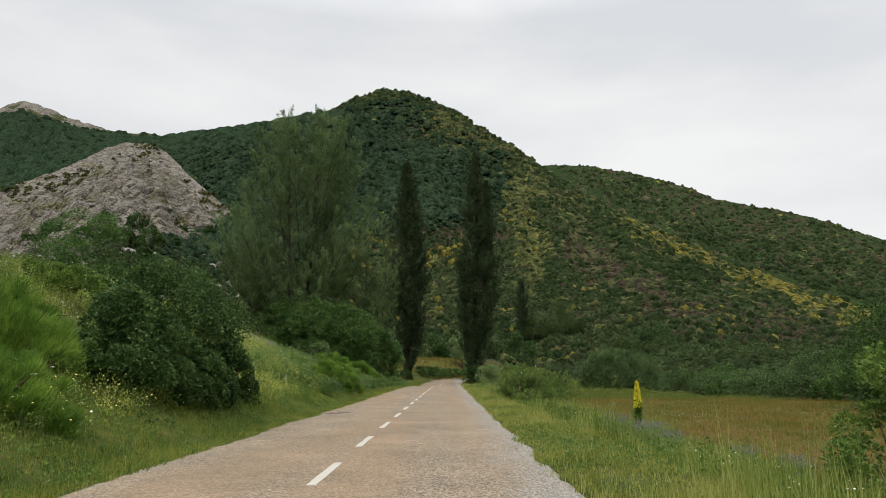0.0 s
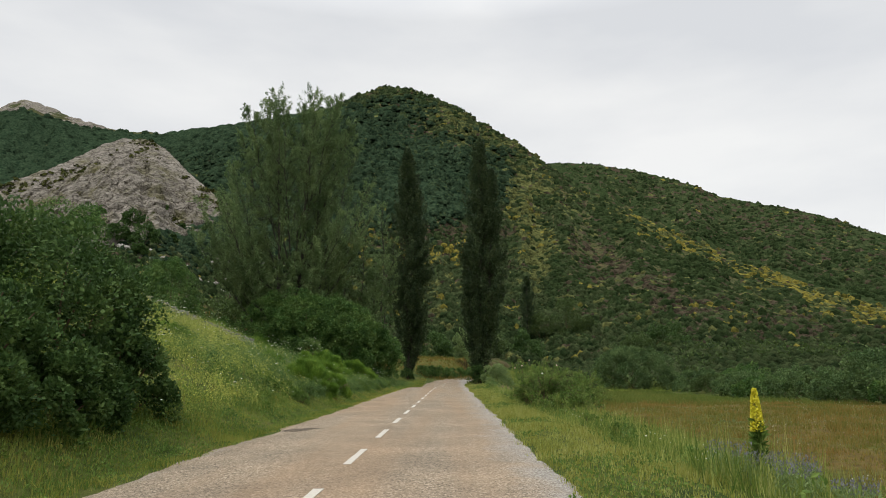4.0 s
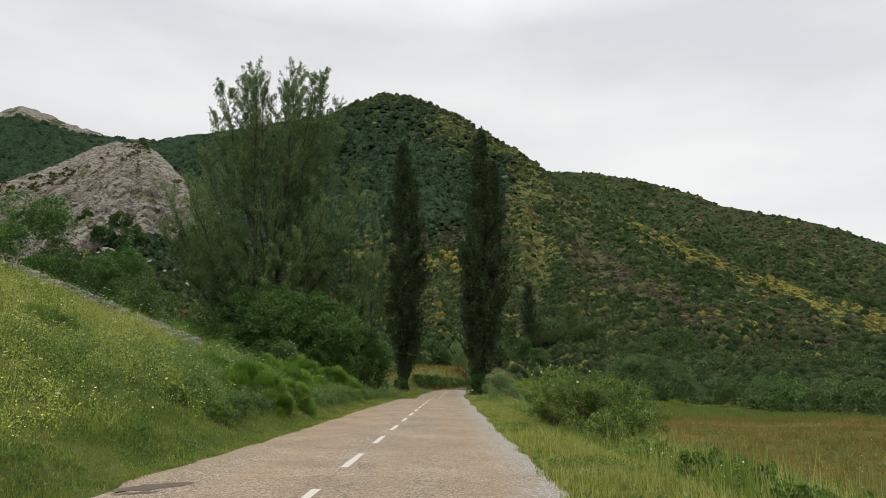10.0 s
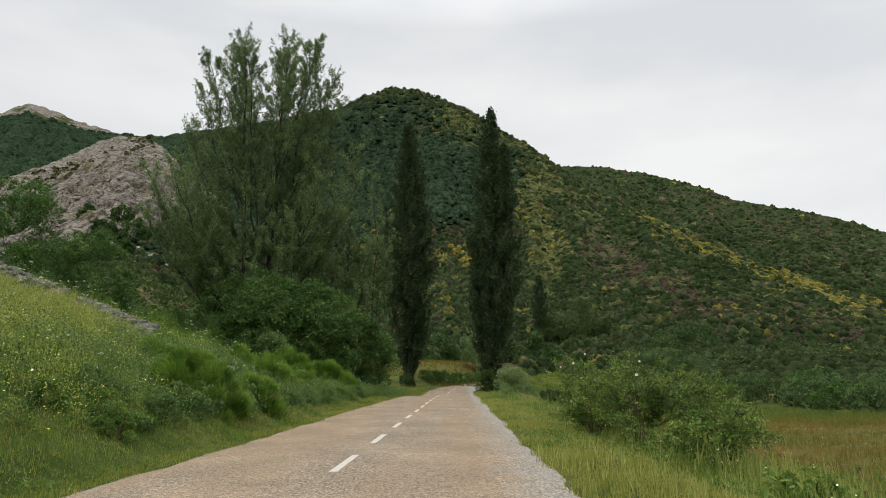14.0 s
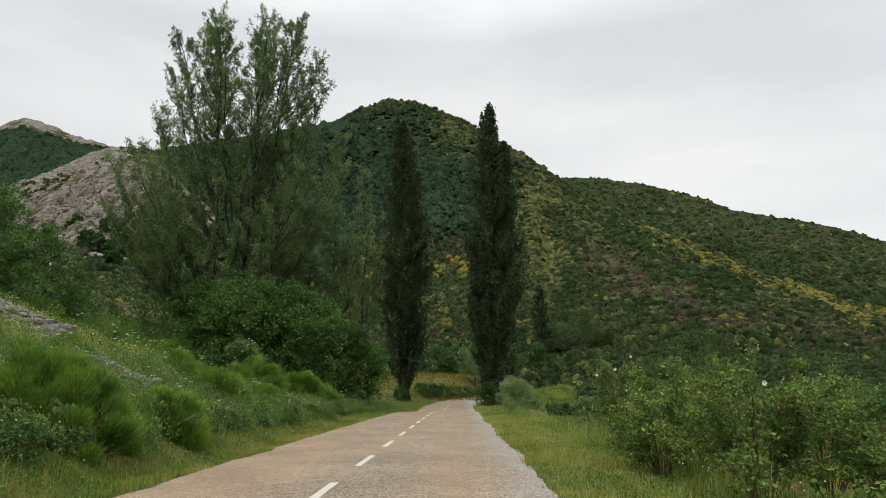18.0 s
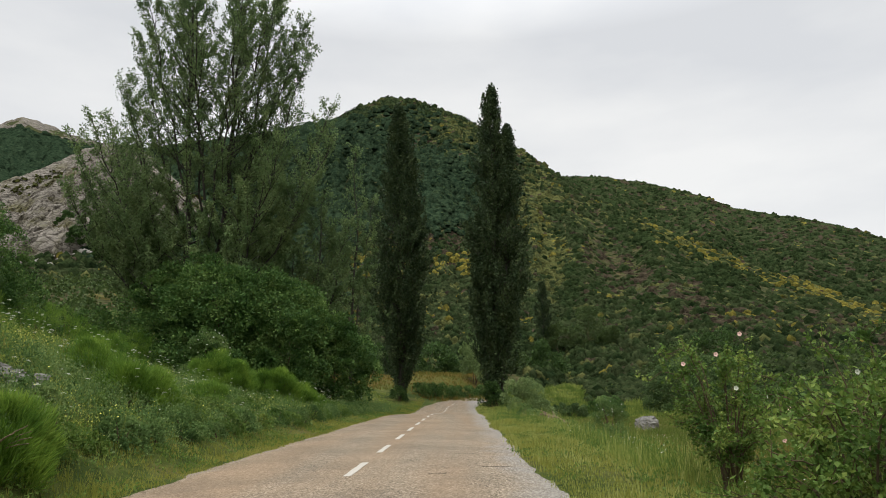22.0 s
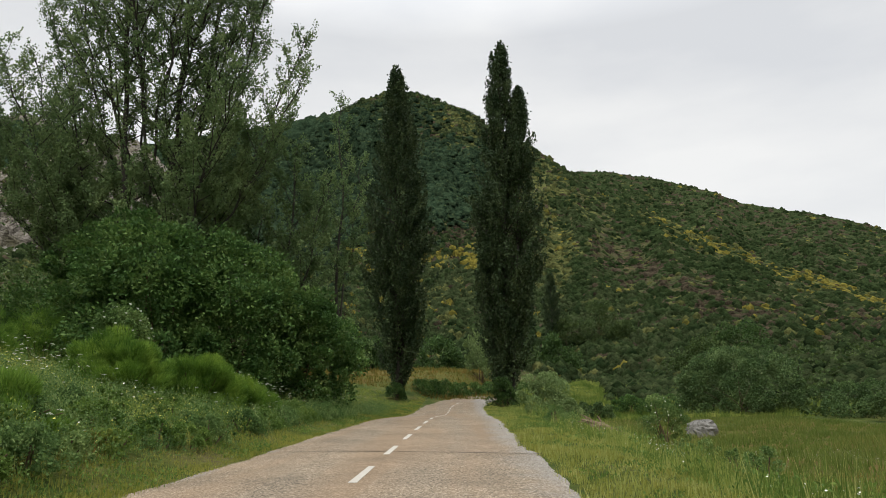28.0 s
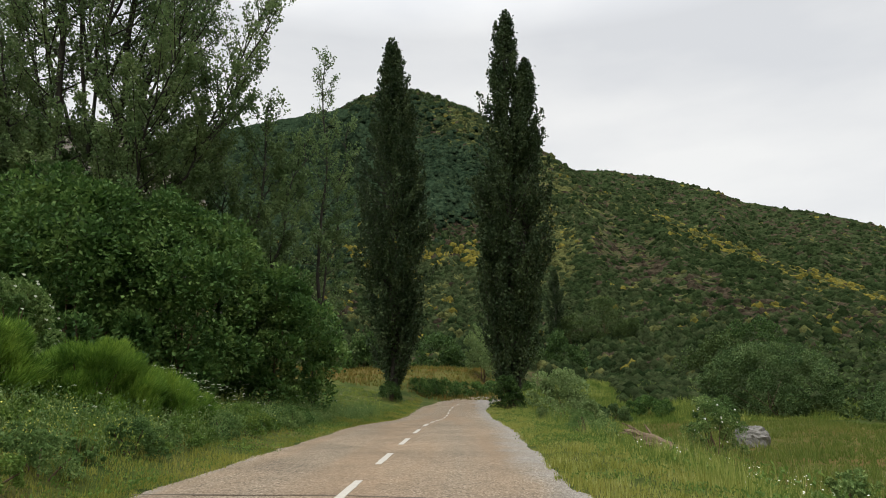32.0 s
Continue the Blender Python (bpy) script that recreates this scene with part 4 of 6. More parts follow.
def airy_poplar(x, y, trunks, leaders, leaf, label, group=""):
    """A poplar whose leaders fork from the trunks and rise outwards, each with branches hung with short leafy sprays, open towards the sky.
    Trunks and leaders: offset of the tip, its height, thickness, length of the lowest branches, branches to the metre."""
    tree = thing("poplar_tree", label, "tree", x, y, None, group)
    twig_pieces, spots, aims = [], [], []
    for si, (dx, dy, h, r0, reach, per_metre) in enumerate(trunks + leaders):
        away = math.hypot(dx, dy)
        outward = np.array([dx, dy, 0]) / (away + 1e-6)
        if si < len(trunks):
            foot, low = np.array([dx * 0.25, dy * 0.25, -0.3]), 0.12
        else:
            foot, low = np.array([dx * 0.12, dy * 0.12, max(2.5, h - 1.35 * away - 9.0)]), 0.22
        tip = np.array([dx, dy, h])
        path = limb_path(foot, tip, outward * away * 0.09, 12)
        path[2:-1] += rng.normal(0, 0.13, (9, 3)) * np.array([1, 1, 0.3])
        stem = part("trunk" if si < len(trunks) else "leader", *tube(path, np.linspace(r0, 0.02, 12), 9), M_BARK, tree, "", "", True)
        length = np.linalg.norm(tip - foot)
        count = int(length * per_metre)
        for b in range(count):
            f = low + (0.99 - low) * ((b + rng.random()) / count)
            o = along(path, f)
            a = b * 2.4 + si * 1.3 + rng.normal(0, 0.4)
            flat = unit(np.array([np.cos(a), np.sin(a), 0]) + 0.35 * outward)
            ln = reach * (1 - f) ** 0.85 * rng.uniform(0.5, 1.2) + 0.45
            rise = 0.45 + 1.15 * f + rng.normal(0, 0.14)
            end = o + flat * ln * 0.85 + np.array([0, 0, ln * rise])
            end[2] = min(end[2], h * 1.015)
            bp = limb_path(o, end, np.array([0, 0, -0.16 * ln]), 7)
            piece = tube(bp, np.linspace(0.014 + 0.008 * ln, 0.006, 7), 4)
            if ln > 5.4:
                part("limb", *piece, M_BARK, stem, "", "", True)
            else:
                twig_pieces.append(piece)
            heading = unit(end - o)
            for q in range(int(3 + ln * 4.0)):
                g = rng.uniform(0.18, 1.0)
                c = along(bp, g)
                d = unit(heading * 0.75 + rng.normal(0, 0.36, 3) + np.array([0, 0, 0.42]))
                tl = rng.uniform(0.4, 1.1) * (1.2 - 0.5 * g)
                k = int(rng.uniform(20, 34) * float(np.interp(o[2], [9, 13, 19, 23], [1.25, 0.56, 0.62, 1.2])))
                t = rng.random((k, 1)) ** 0.8
                spots.append(c + d * tl * t + rng.normal(0, 1, (k, 3)) * (0.06 + 0.07 * (1 - t)))
                aims.append(np.repeat(d[None] * 0.5 + np.array([[0, 0, -0.35]]), k, 0))
                if q % 3 == 0:
                    twig_pieces.append(tube(np.array([c, c + d * tl]), [0.008, 0.003], 3))
    part("brushwood", *joined(twig_pieces), M_BARK, tree, "", "stuff")
    part("crown", *leaves(np.concatenate(spots), np.concatenate(aims), leaf, leaf * 0.82, 0.6), L_POPLAR, tree, "airy mid-green leaves", "stuff")
    return tree


def lombardy_poplar(x, y, stems, width, sprays, leaf, label, density=1.0):
    """A narrow column of steep plumes, ragged at the tip."""
    tree = thing("lombardy_poplar", label, "tree", x, y, group="columnar poplars by the road")
    spots, aims, twig_pieces = [], [], []
    for dx, dy, h, share in stems:
        path = limb_path(np.array([dx * 0.15, dy * 0.15, -0.3]), np.array([dx, dy, h * 0.98]), np.array([dx * 0.3, dy * 0.3, 0]), 12)
        part("trunk", *tube(path, np.linspace(0.36 * share ** 0.5 * h / 33, 0.03, 12), 9), M_BARK, tree, "", "", True)
        for b in range(int(sprays * share)):
            f = 0.02 + rng.random() ** 0.9 * 0.93
            prof = width * share ** 0.5 * (0.52 + 0.48 * smooth(0.0, 0.30, f)) * (1 - smooth(0.42, 1.04, f) ** 1.25 * 0.90)
            a = rng.uniform(0, 2 * np.pi)
            lump = 0.72 + 0.62 * grain(np.array(a * 1.6), np.array(f * 11), 51)
            flat = np.array([np.cos(a), np.sin(a), 0])
            o = along(path, f)
            ln = rng.uniform(2.4, 5.0) * (1 - 0.45 * f)
            rad = prof * lump * rng.uniform(0.5, 1.05)
            end = o + flat * rad + np.array([0, 0, ln])
            end[2] = min(end[2], h * rng.uniform(0.97, 1.01))
            bp = limb_path(o + flat * 0.05, end, flat * rad * 0.45, 5)
            twig_pieces.append(tube(bp, np.linspace(0.04, 0.008, 5), 3))
            k = int(96 * density)
            t = rng.uniform(0.25 if f > 0.12 else 0.02, 1.0, k)
            c = np.stack([np.interp(t, np.linspace(0, 1, 5), bp[:, i]) for i in range(3)], 1)
            spread = 0.02 + 0.19 * np.sin(np.pi * np.clip(t, 0, 1) ** 1.2)[:, None]
            spots.append(c + rng.normal(0, 1, (k, 3)) * spread * np.array([1, 1, 1.3]))
            aims.append(np.repeat((flat * 0.5 + np.array([0, 0, 0.7]))[None], k, 0))
    part("brushwood", *joined(twig_pieces), M_BARK, tree, "", "stuff")
    part("crown", *leaves(np.concatenate(spots), np.concatenate(aims), leaf, leaf * 0.85, 0.7), L_COLUMN, tree, "dense dark leaves", "stuff")
    return tree


broad_trunks = [(1.5, 0.6, 28.2, 0.24, 6.0, 2.4), (-1.8, -0.8, 27.4, 0.22, 6.2, 2.3), (3.0, 1.5, 27.6, 0.18, 5.4, 2.0)]
broad_leaders = [(tx, ty, th, 0.075, 3.3, 2.3) for tx, ty, th in ((-3.4, 1.4, 27.3), (-4.7, -1.0, 25.6), (-5.6, 0.8, 23.4), (-6.5, 0.6, 20.6), (-7.6, 1.4, 17.8), (-9.6, 0.4, 16.6), (-9.8, 0.8, 13.2), (0.2, 2.6, 27.2), (4.1, -1.0, 26.6), (5.1, 1.2, 24.6), (6.2, -0.4, 21.6), (7.3, 1.0, 18.5), (8.0, -1.2, 15.4), (-0.6, -3.2, 25.0), (2.6, -3.4, 24.0), (-3.0, 3.6, 25.2), (3.7, 3.8, 24.0), (-6.0, -3.4, 16.0), (5.7, -3.6, 14.4), (-10.0, 7.5, 18.6), (-8.8, 6.0, 21.8), (-10.8, 8.0, 14.6))]
airy_poplar(-15.5, 67.2, broad_trunks, broad_leaders, 0.125, "tall spreading poplar with an airy upswept crown")
airy_poplar(-9.2, 69.6, [(0.3, 0.2, 13.6, 0.12, 3.2, 2.8)], [(2.2, -0.4, 11.4, 0.06, 1.8, 2.4), (-2.0, 0.6, 12.2, 0.06, 1.8, 2.4)], 0.13, "young poplar with light green upswept branches")
airy_poplar(-7.7, 75.8, [(0.0, 0.2, 19.6, 0.13, 2.4, 2.0)], [(1.3, 0.5, 15.5, 0.06, 1.2, 1.6)], 0.13, "slender young poplar with a thin airy crown")
lombardy_poplar(-6.3, 101, [(-0.4, 0, 35.0, 0.8), (0.9, 0.3, 28.5, 0.4)], 4.25, 560, 0.24, "tall dark columnar poplar beside the road")
lombardy_poplar(3.9, 96.3, [(0.1, 0, 35.9, 0.75), (1.85, 0.2, 31, 0.5), (-1.4, 0.3, 20.5, 0.35)], 3.85, 550, 0.23, "tall dark double-stemmed columnar poplar beside the road")
lombardy_poplar(22.3, 200, [(0, 0, 20, 0.8)], 3.2, 150, 0.34, "small columnar poplar at the foot of the hill")


# ---- shrubs ----
def shrub(name, x, y, rx, ry, h, count, leaf, mat, label, category="bush", lumps=26, stem_n=7, group="", z=None, ground_gap=0.08, lump_size=1.0, level=0.8):
    """A leafy bush: stems fanning from the base into an uneven dome of leaf clusters."""
    ob = thing(name, label, category, x, y, z, group)
    zf = rng.uniform(0.10, 0.97, lumps)
    wide = np.sqrt(np.clip(1 - ((zf - 0.30) / 0.70) ** 2, 0.03, 1)) * np.sqrt(rng.uniform(0.18, 0.88, lumps))
    a0 = rng.uniform(0, 2 * np.pi, lumps)
    c = np.stack([np.cos(a0) * wide * rx, np.sin(a0) * wide * ry, zf * h * 0.92], 1)
    rad = rng.uniform(0.14, 0.40, lumps) * lump_size * min(rx, ry, h * 0.8) * 0.95
    own = rng.integers(0, lumps, count)
    d = unit(rng.normal(0, 1, (count, 3)) + np.array([0, 0, 0.35]))
    at = c[own] + d * rad[own][:, None] * rng.uniform(0.72, 1.12, (count, 1))
    at[:, 2] = np.maximum(at[:, 2], 0.05 + 0.2 * rng.random(count) * ground_gap)
    at[:, 2] += ground_z(x + at[:, 0], y + at[:, 1]) - ob.location.z if z is None else 0
    part("foliage", *leaves(at, d * 0.8 + np.array([0, 0, 0.1]), leaf, leaf * 0.66, 0.5, level), mat, ob, "", "stuff")
    for i in range(stem_n):
        a = 2.4 * i
        foot = np.array([np.cos(a) * rx * 0.12, np.sin(a) * ry * 0.12, -0.15])
        part("stem", *tube(limb_path(foot, c[i % lumps], np.array([0, 0, h * 0.12]), 6), np.linspace(0.018 + 0.012 * h / 3, 0.008, 6), 5), M_TWIG, ob, "", "", True)
    return ob


def broom(x, y, rx, ry, h, count, label="green broom bush with dense upright rush-like stems", z=None):
    """A bush of many rounded plumes, each a spray of thin green switches."""
    ob = thing("broom_bush", label, "bush", x, y, z, "broom bushes on the bank")
    plumes = int(22 + 24 * rx * ry * (0.6 + 0.5 * h))
    a, q = rng.uniform(0, 2 * np.pi, plumes), np.sqrt(rng.uniform(0.0, 1.0, plumes))
    px, py = np.cos(a) * q * rx * 0.88, np.sin(a) * q * ry * 0.88
    full = h * np.sqrt(np.clip(1 - 0.90 * q ** 2, 0, 1)) * rng.uniform(0.72, 1.08, plumes)
    pz = full * np.where(rng.random(plumes) < 0.6, 0.80, rng.uniform(0.25, 0.7, plumes))
    rad = rng.uniform(0.14, 0.29, plumes) * min(1.0, 0.55 + 0.35 * h)
    out = np.stack([px / rx, py / ry, 0 * px], 1)
    lean = unit(out * 0.75 + np.array([0, 0, 0.85]) + rng.normal(0, 0.16, (plumes, 3)))
    own = rng.integers(0, plumes, count)
    ball = unit(rng.normal(0, 1, (count, 3))) * rng.random((count, 1)) ** 0.45 * rad[own][:, None] * 1.0
    low = np.stack([px, py, ground_z(x + px, y + py) - ob.location.z + pz - 0.5 * rad], 1)[own] + ball
    d = unit(lean[own] + ball / rad[own][:, None] * 0.55 + rng.normal(0, 0.22, (count, 3)))
    top = low + d * rng.uniform(0.07, 0.19, (count, 1)) * (0.6 + 1.4 * rad[own][:, None])
    side = unit(np.cross(d, rng.normal(0, 1, (count, 3)))) * 0.0075
    v = np.stack([low - side, low + side, top], 1).reshape(-1, 3)
    part("foliage", v, np.arange(3 * count).reshape(count, 3), L_BROOM, ob, "", "stuff")
    for i in range(min(12, plumes)):
        foot_i = np.array([px[i] * 0.15, py[i] * 0.15, -0.15])
        part("stem", *tube(limb_path(foot_i, np.array([px[i], py[i], pz[i] * 0.9]), np.array([0, 0, 0.1]), 5), np.linspace(0.022, 0.008, 5), 5), M_TWIG, ob, "", "", True)
    return ob


def dog_rose(x, y, r, h, canes, label, group="dog-rose bushes by the road"):
    """A thicket of arching canes, each with side twigs of small leaflets."""
    ob = thing("dog_rose_bush", label, "bush", x, y, None, group)
    spots, aims, twigs = [], [], []
    for i in range(canes):
        a = 2.4 * i + rng.normal(0, 0.4)
        out = np.array([math.cos(a), math.sin(a), 0])
        reach = r * math.sqrt(rng.uniform(0.05, 1.1))
        tall = h * rng.uniform(0.45, 1.08) * (1.0 - 0.30 * (reach / r) ** 2)
        t = np.linspace(0, 1, 9)[:, None]
        peak = rng.uniform(0.72, 1.0)
        rise = np.sin(np.minimum(t / peak, 1.25) * np.pi / 2)
        path = out * (0.08 + reach * t ** 1.5) + np.array([0, 0, 1.0]) * tall * rise + rng.normal(0, 0.02, (9, 3)) * t
        path[:, 2] -= 0.08
        if i % 3 == 0:
            part("cane", *tube(path, np.linspace(0.013, 0.004, 9), 5), M_TWIG, ob, "", "", True)
        else:
            twigs.append(tube(path, np.linspace(0.010, 0.004, 9), 4))
        for q in range(11):
            f = rng.uniform(0.30, 1.0)
            c = along(path, f)
            d = unit(out * 0.5 + rng.normal(0, 0.8, 3) + np.array([0, 0, 0.35]))
            tl = rng.uniform(0.10, 0.42) * (0.5 + 0.5 * r)
            k = int(rng.uniform(14, 34))
            g = rng.random((k, 1))
            spots.append(c + d * tl * g + rng.normal(0, 0.030, (k, 3)))
            aims.append(np.repeat(d[None] * 0.5 + np.array([[0, 0, -0.1]]), k, 0))
            twigs.append(tube(np.array([c, c + d * tl]), [0.005, 0.002], 3))
    at = np.concatenate(spots)
    at[:, 2] = np.maximum(at[:, 2], 0.05)
    part("foliage", *leaves(at, np.concatenate(aims), 0.056, 0.036, 0.55, 0.8), L_DOG, ob, "", "stuff")
    part("brushwood", *joined(twigs), M_TWIG, ob, "", "stuff")
    return ob


# left verge and bank
shrub("dark_bush", -6.9, 16.6, 2.0, 2.2, 2.9, 26000, 0.09, L_DARK, "dense dark green bush on the road bank", lumps=50)
shrub("dark_bush", -6.3, 13.7, 1.3, 1.5, 2.0, 15000, 0.085, L_DARK, "rounded dark green bush on the road bank", lumps=34)
shrub("dark_bush", -5.9, 17.3, 0.9, 1.3, 1.5, 9000, 0.085, L_DARK, "low dark green bush by the road edge", lumps=24)
shrub("dark_bush", -5.7, 15.2, 0.8, 1.2, 1.3, 8000, 0.085, L_DARK, "low dark green bush by the road edge", lumps=22)
shrub("bank_bush", -11.4, 20.5, 1.9, 2.0, 1.3, 18000, 0.07, L_FORB, "rounded mid-green bush on the road bank", lumps=50)
shrub("hawthorn_tree", -51, 87, 9.0, 7, 15, 34000, 0.27, L_HAZEL, "round green hawthorn tree on the hill slope", "tree", 40)
broom(-6.4, 9.3, 1.2, 1.4, 0.95, 20000)
broom(-7.8, 11.3, 1.4, 1.5, 1.45, 28000)
broom(-9.6, 13.4, 1.9, 1.8, 1.35, 30000)
shrub("bush", -6.9, 13.2, 0.8, 0.9, 0.9, 6000, 0.07, L_HAZEL, "low leafy bush among the roadside weeds")
shrub("round_bush", -23.4, 58.4, 3.1, 3.1, 6.3, 24000, 0.13, L_HAZEL, "round green bush above the bank", lumps=80, lump_size=0.7)
broom(-5.9, 33.3, 1.15, 1.3, 1.35, 38000)
scorched = broom(-5.45, 36.2, 0.75, 0.95, 1.0, 24000, "green broom bush with a few dead brown branches")
for i in range(9):
    a = -1.0 + 0.28 * i
    tip = np.array([0.55 * math.cos(a) + 0.25, -0.95 + 0.1 * i, 0.25 + 0.06 * (i % 4)])
    part("dead_branch", *tube(limb_path(np.array([0.15, -0.45, 0.0]), tip, np.array([0, 0, 0.12]), 6), np.linspace(0.012, 0.004, 6), 5), M_DEAD, scorched, "bare brown dead branch", "", True)
broom(-9.8, 40.0, 0.6, 0.6, 0.55, 8000)
broom(-8.4, 36.4, 0.55, 0.6, 0.65, 9000)
broom(-10.6, 30.2, 0.9, 0.7, 0.40, 9000)
broom(-7.0, 43.0, 1.0, 1.0, 1.2, 24000)
broom(-8.2, 43.5, 0.95, 1.0, 1.05, 18000)
broom(-6.6, 46.2, 0.8, 1.0, 0.85, 18000)
broom(-6.75, 57.0, 1.2, 1.4, 1.45, 28000)
broom(-7.7, 55.8, 1.55, 1.3, 2.0, 44000)
broom(-9.2, 54.2, 1.5, 1.4, 2.15, 40000)
broom(-10.7, 56.6, 1.1, 1.2, 1.9, 16000)
for hx, hy, hr, hh in ((-19.2, 59.6, 2.3, 3.2), (-16.2, 57.8, 1.8, 2.4), (-22.0, 57.6, 2.2, 2.6), (-16.8, 62.4, 2.0, 3.4), (-24.6, 62.0, 2.6, 3.0), (-14.6, 55.6, 1.3, 1.6)):
    broom(hx, hy, hr, hr * 0.9, hh, 17000, "tall mid-green broom thicket behind the bank")
elder = shrub("elder_bush", -11.4, 58.4, 1.3, 1.2, 2.9, 9000, 0.09, L_WEED, "loose grey-green bush with flat white flower clusters", lumps=40, lump_size=0.8)
for i in range(40):
    a, f = 2.4 * i, 0.35 + 0.65 * (i + 0.5) / 40
    q = 1.12 * math.sqrt(max(0.05, 1 - f ** 2)) + 0.12
    ring = np.linspace(0, 2 * np.pi, 7, endpoint=False)
    spot = np.array([math.cos(a) * q, math.sin(a) * q - 0.1, 2.70 * f + 0.15])
    part("blossom", spot + np.stack([np.cos(ring), np.sin(ring), 0.3 * np.cos(ring * 2) - 0.5 * np.sin(ring)], 1) * rng.uniform(0.025, 0.05), np.arange(7)[None], C_UMBEL, elder, "flat white flower cluster")
for hx, hy, hr, hh in ((-12.6, 63.0, 3.4, 7.6), (-9.7, 64.4, 3.5, 7.6), (-16.6, 65.5, 3.0, 7.4), (-7.3, 67.5, 2.6, 5.8)):
    shrub("hazel_bush", hx, hy, hr, hr, hh, int(8000 * hr), 0.175, L_HAZEL, "large dense hazel bush with broad dark leaves", lumps=95, lump_size=0.80, level=1.2, group="hazel bushes under the poplar")
for hx, hy, hr, hh in ((-26, 65, 3.6, 3.4), (-20.5, 69, 3.2, 3.6), (-31, 61, 3.6, 3.0), (-34, 70, 4.0, 3.6), (-38, 58, 3.6, 3.0)):
    shrub("thicket_bush", hx, hy, hr, hr, hh, 6500, 0.19, L_HAZEL, "green thicket bush behind the bank", lumps=36, group="thicket behind the bank")
# tall leafy weeds between the short verge and the bank
for i in range(66):
    hy = 27.5 + 36.5 * (i + rng.random()) / 66
    out_ = (0.95 + 0.35 * rng.random()) if i % 2 else rng.uniform(1.3, 3.0)
    hx = float(road_mid(hy)) - ROAD_HALF - out_
    hr = rng.uniform(0.26, 0.5)
    shrub("leafy_weed", hx, hy, hr, hr * 1.2, hr * rng.uniform(0.9, 1.5), int(6500 * hr), 0.046, (L_WEED, L_WEED, L_ROSE, L_FORB)[int(rng.integers(0, 4))], "tall leafy grey-green weed on the road bank", "plant", 28, 3, "leafy weeds on the road bank", ground_gap=0.5, lump_size=0.75)
# right side
for hx, hy, hr, hh, n in ((3.5, 31.0, 1.1, 1.75, 34), (3.9, 28.3, 0.8, 1.05, 20), (3.2, 33.6, 0.9, 1.5, 28), (4.4, 35.2, 1.2, 2.0, 38), (3.6, 37.2, 0.95, 2.15, 32), (5.3, 33.0, 1.2, 1.8, 34), (4.6, 30.0, 0.9, 1.4, 24)):
    dog_rose(hx, hy, hr, hh, n, "arching green dog-rose bush by the road")
for hx, hy, hr, hh in ((3.45, 19.6, 0.34, 0.42), (3.75, 20.4, 0.30, 0.36), (3.9, 21.6, 0.40, 0.50), (3.5, 22.8, 0.30, 0.40), (4.2, 23.4, 0.42, 0.48), (3.7, 25.2, 0.34, 0.5)):
    shrub("leafy_weed", hx, hy, hr, hr, hh, 1500, 0.045, L_DOG, "low leafy green weed in the verge", "plant", 22, 5, "leafy weeds in the verge", lump_size=0.7)
for hx, hy, hr, hh in ((4.6, 47.6, 0.34, 0.7), (4.9, 49.2, 0.36, 0.6), (4.3, 50.6, 0.30, 0.55), (5.3, 51.8, 0.4, 0.6), (3.7, 60.6, 0.5, 0.6), (3.5, 62.4, 0.55, 0.75), (3.7, 64.6, 0.55, 0.8), (4.4, 63.4, 0.6, 0.7), (5.6, 61.6, 0.45, 0.5), (3.6, 67.2, 0.6, 0.8)):
    shrub("leafy_weed", hx, hy, hr, hr, hh, 1500, 0.05, L_WEED, "tall grey-green weed in the verge", "plant", 24, 5, "leafy weeds in the verge", lump_size=0.7)
shrub("near_shrub", 6.0, 8.9, 1.1, 1.2, 2.0, 9000, 0.07, L_ROSE, "leafy shrub at the meadow edge", stem_n=10)
shrub("willow_bush", 4.9, 75.6, 1.9, 1.7, 2.7, 12000, 0.12, L_WILLOW, "pale grey-green willow bush beside the road")
shrub("willow_bush", 2.3, 125, 2.3, 2.3, 7.4, 9000, 0.2, L_WILLOW, "taller grey-green willow bush beyond the bend", lumps=60, lump_size=0.7)
shrub("sucker_bush", 3.4, 95.0, 1.3, 1.2, 2.6, 7000, 0.13, L_DARK, "dark leafy suckers at the foot of a columnar poplar", lumps=40)
shrub("sucker_bush", -6.4, 99.6, 1.0, 1.0, 1.5, 4000, 0.12, L_DARK, "low leafy suckers at the foot of a columnar poplar", lumps=30)
rose_bush = shrub("white_rose_bush", 8.3, 65.2, 1.05, 0.9, 2.1, 9000, 0.065, L_WEED, "wild rose bush covered in small white flowers", stem_n=9, lumps=44, lump_size=0.8)
spots = rng.normal(0, 1, (90, 3))
spots = np.abs(unit(spots)) * np.sign(spots) * np.array([0.78, 0.65, 0.75]) + np.array([0, 0, 1.15])
for spot in spots[:34]:
    ring = np.linspace(0, 2 * np.pi, 6, endpoint=False)
    lean_a, size_a = rng.uniform(-0.5, 0.5), rng.uniform(0.022, 0.038)
    part("blossom", spot + np.stack([np.cos(ring), np.sin(ring) * 0.4 + lean_a * np.cos(ring), np.sin(ring)], 1) * size_a, np.arange(6)[None], C_WHITE, rose_bush, "small white flower")
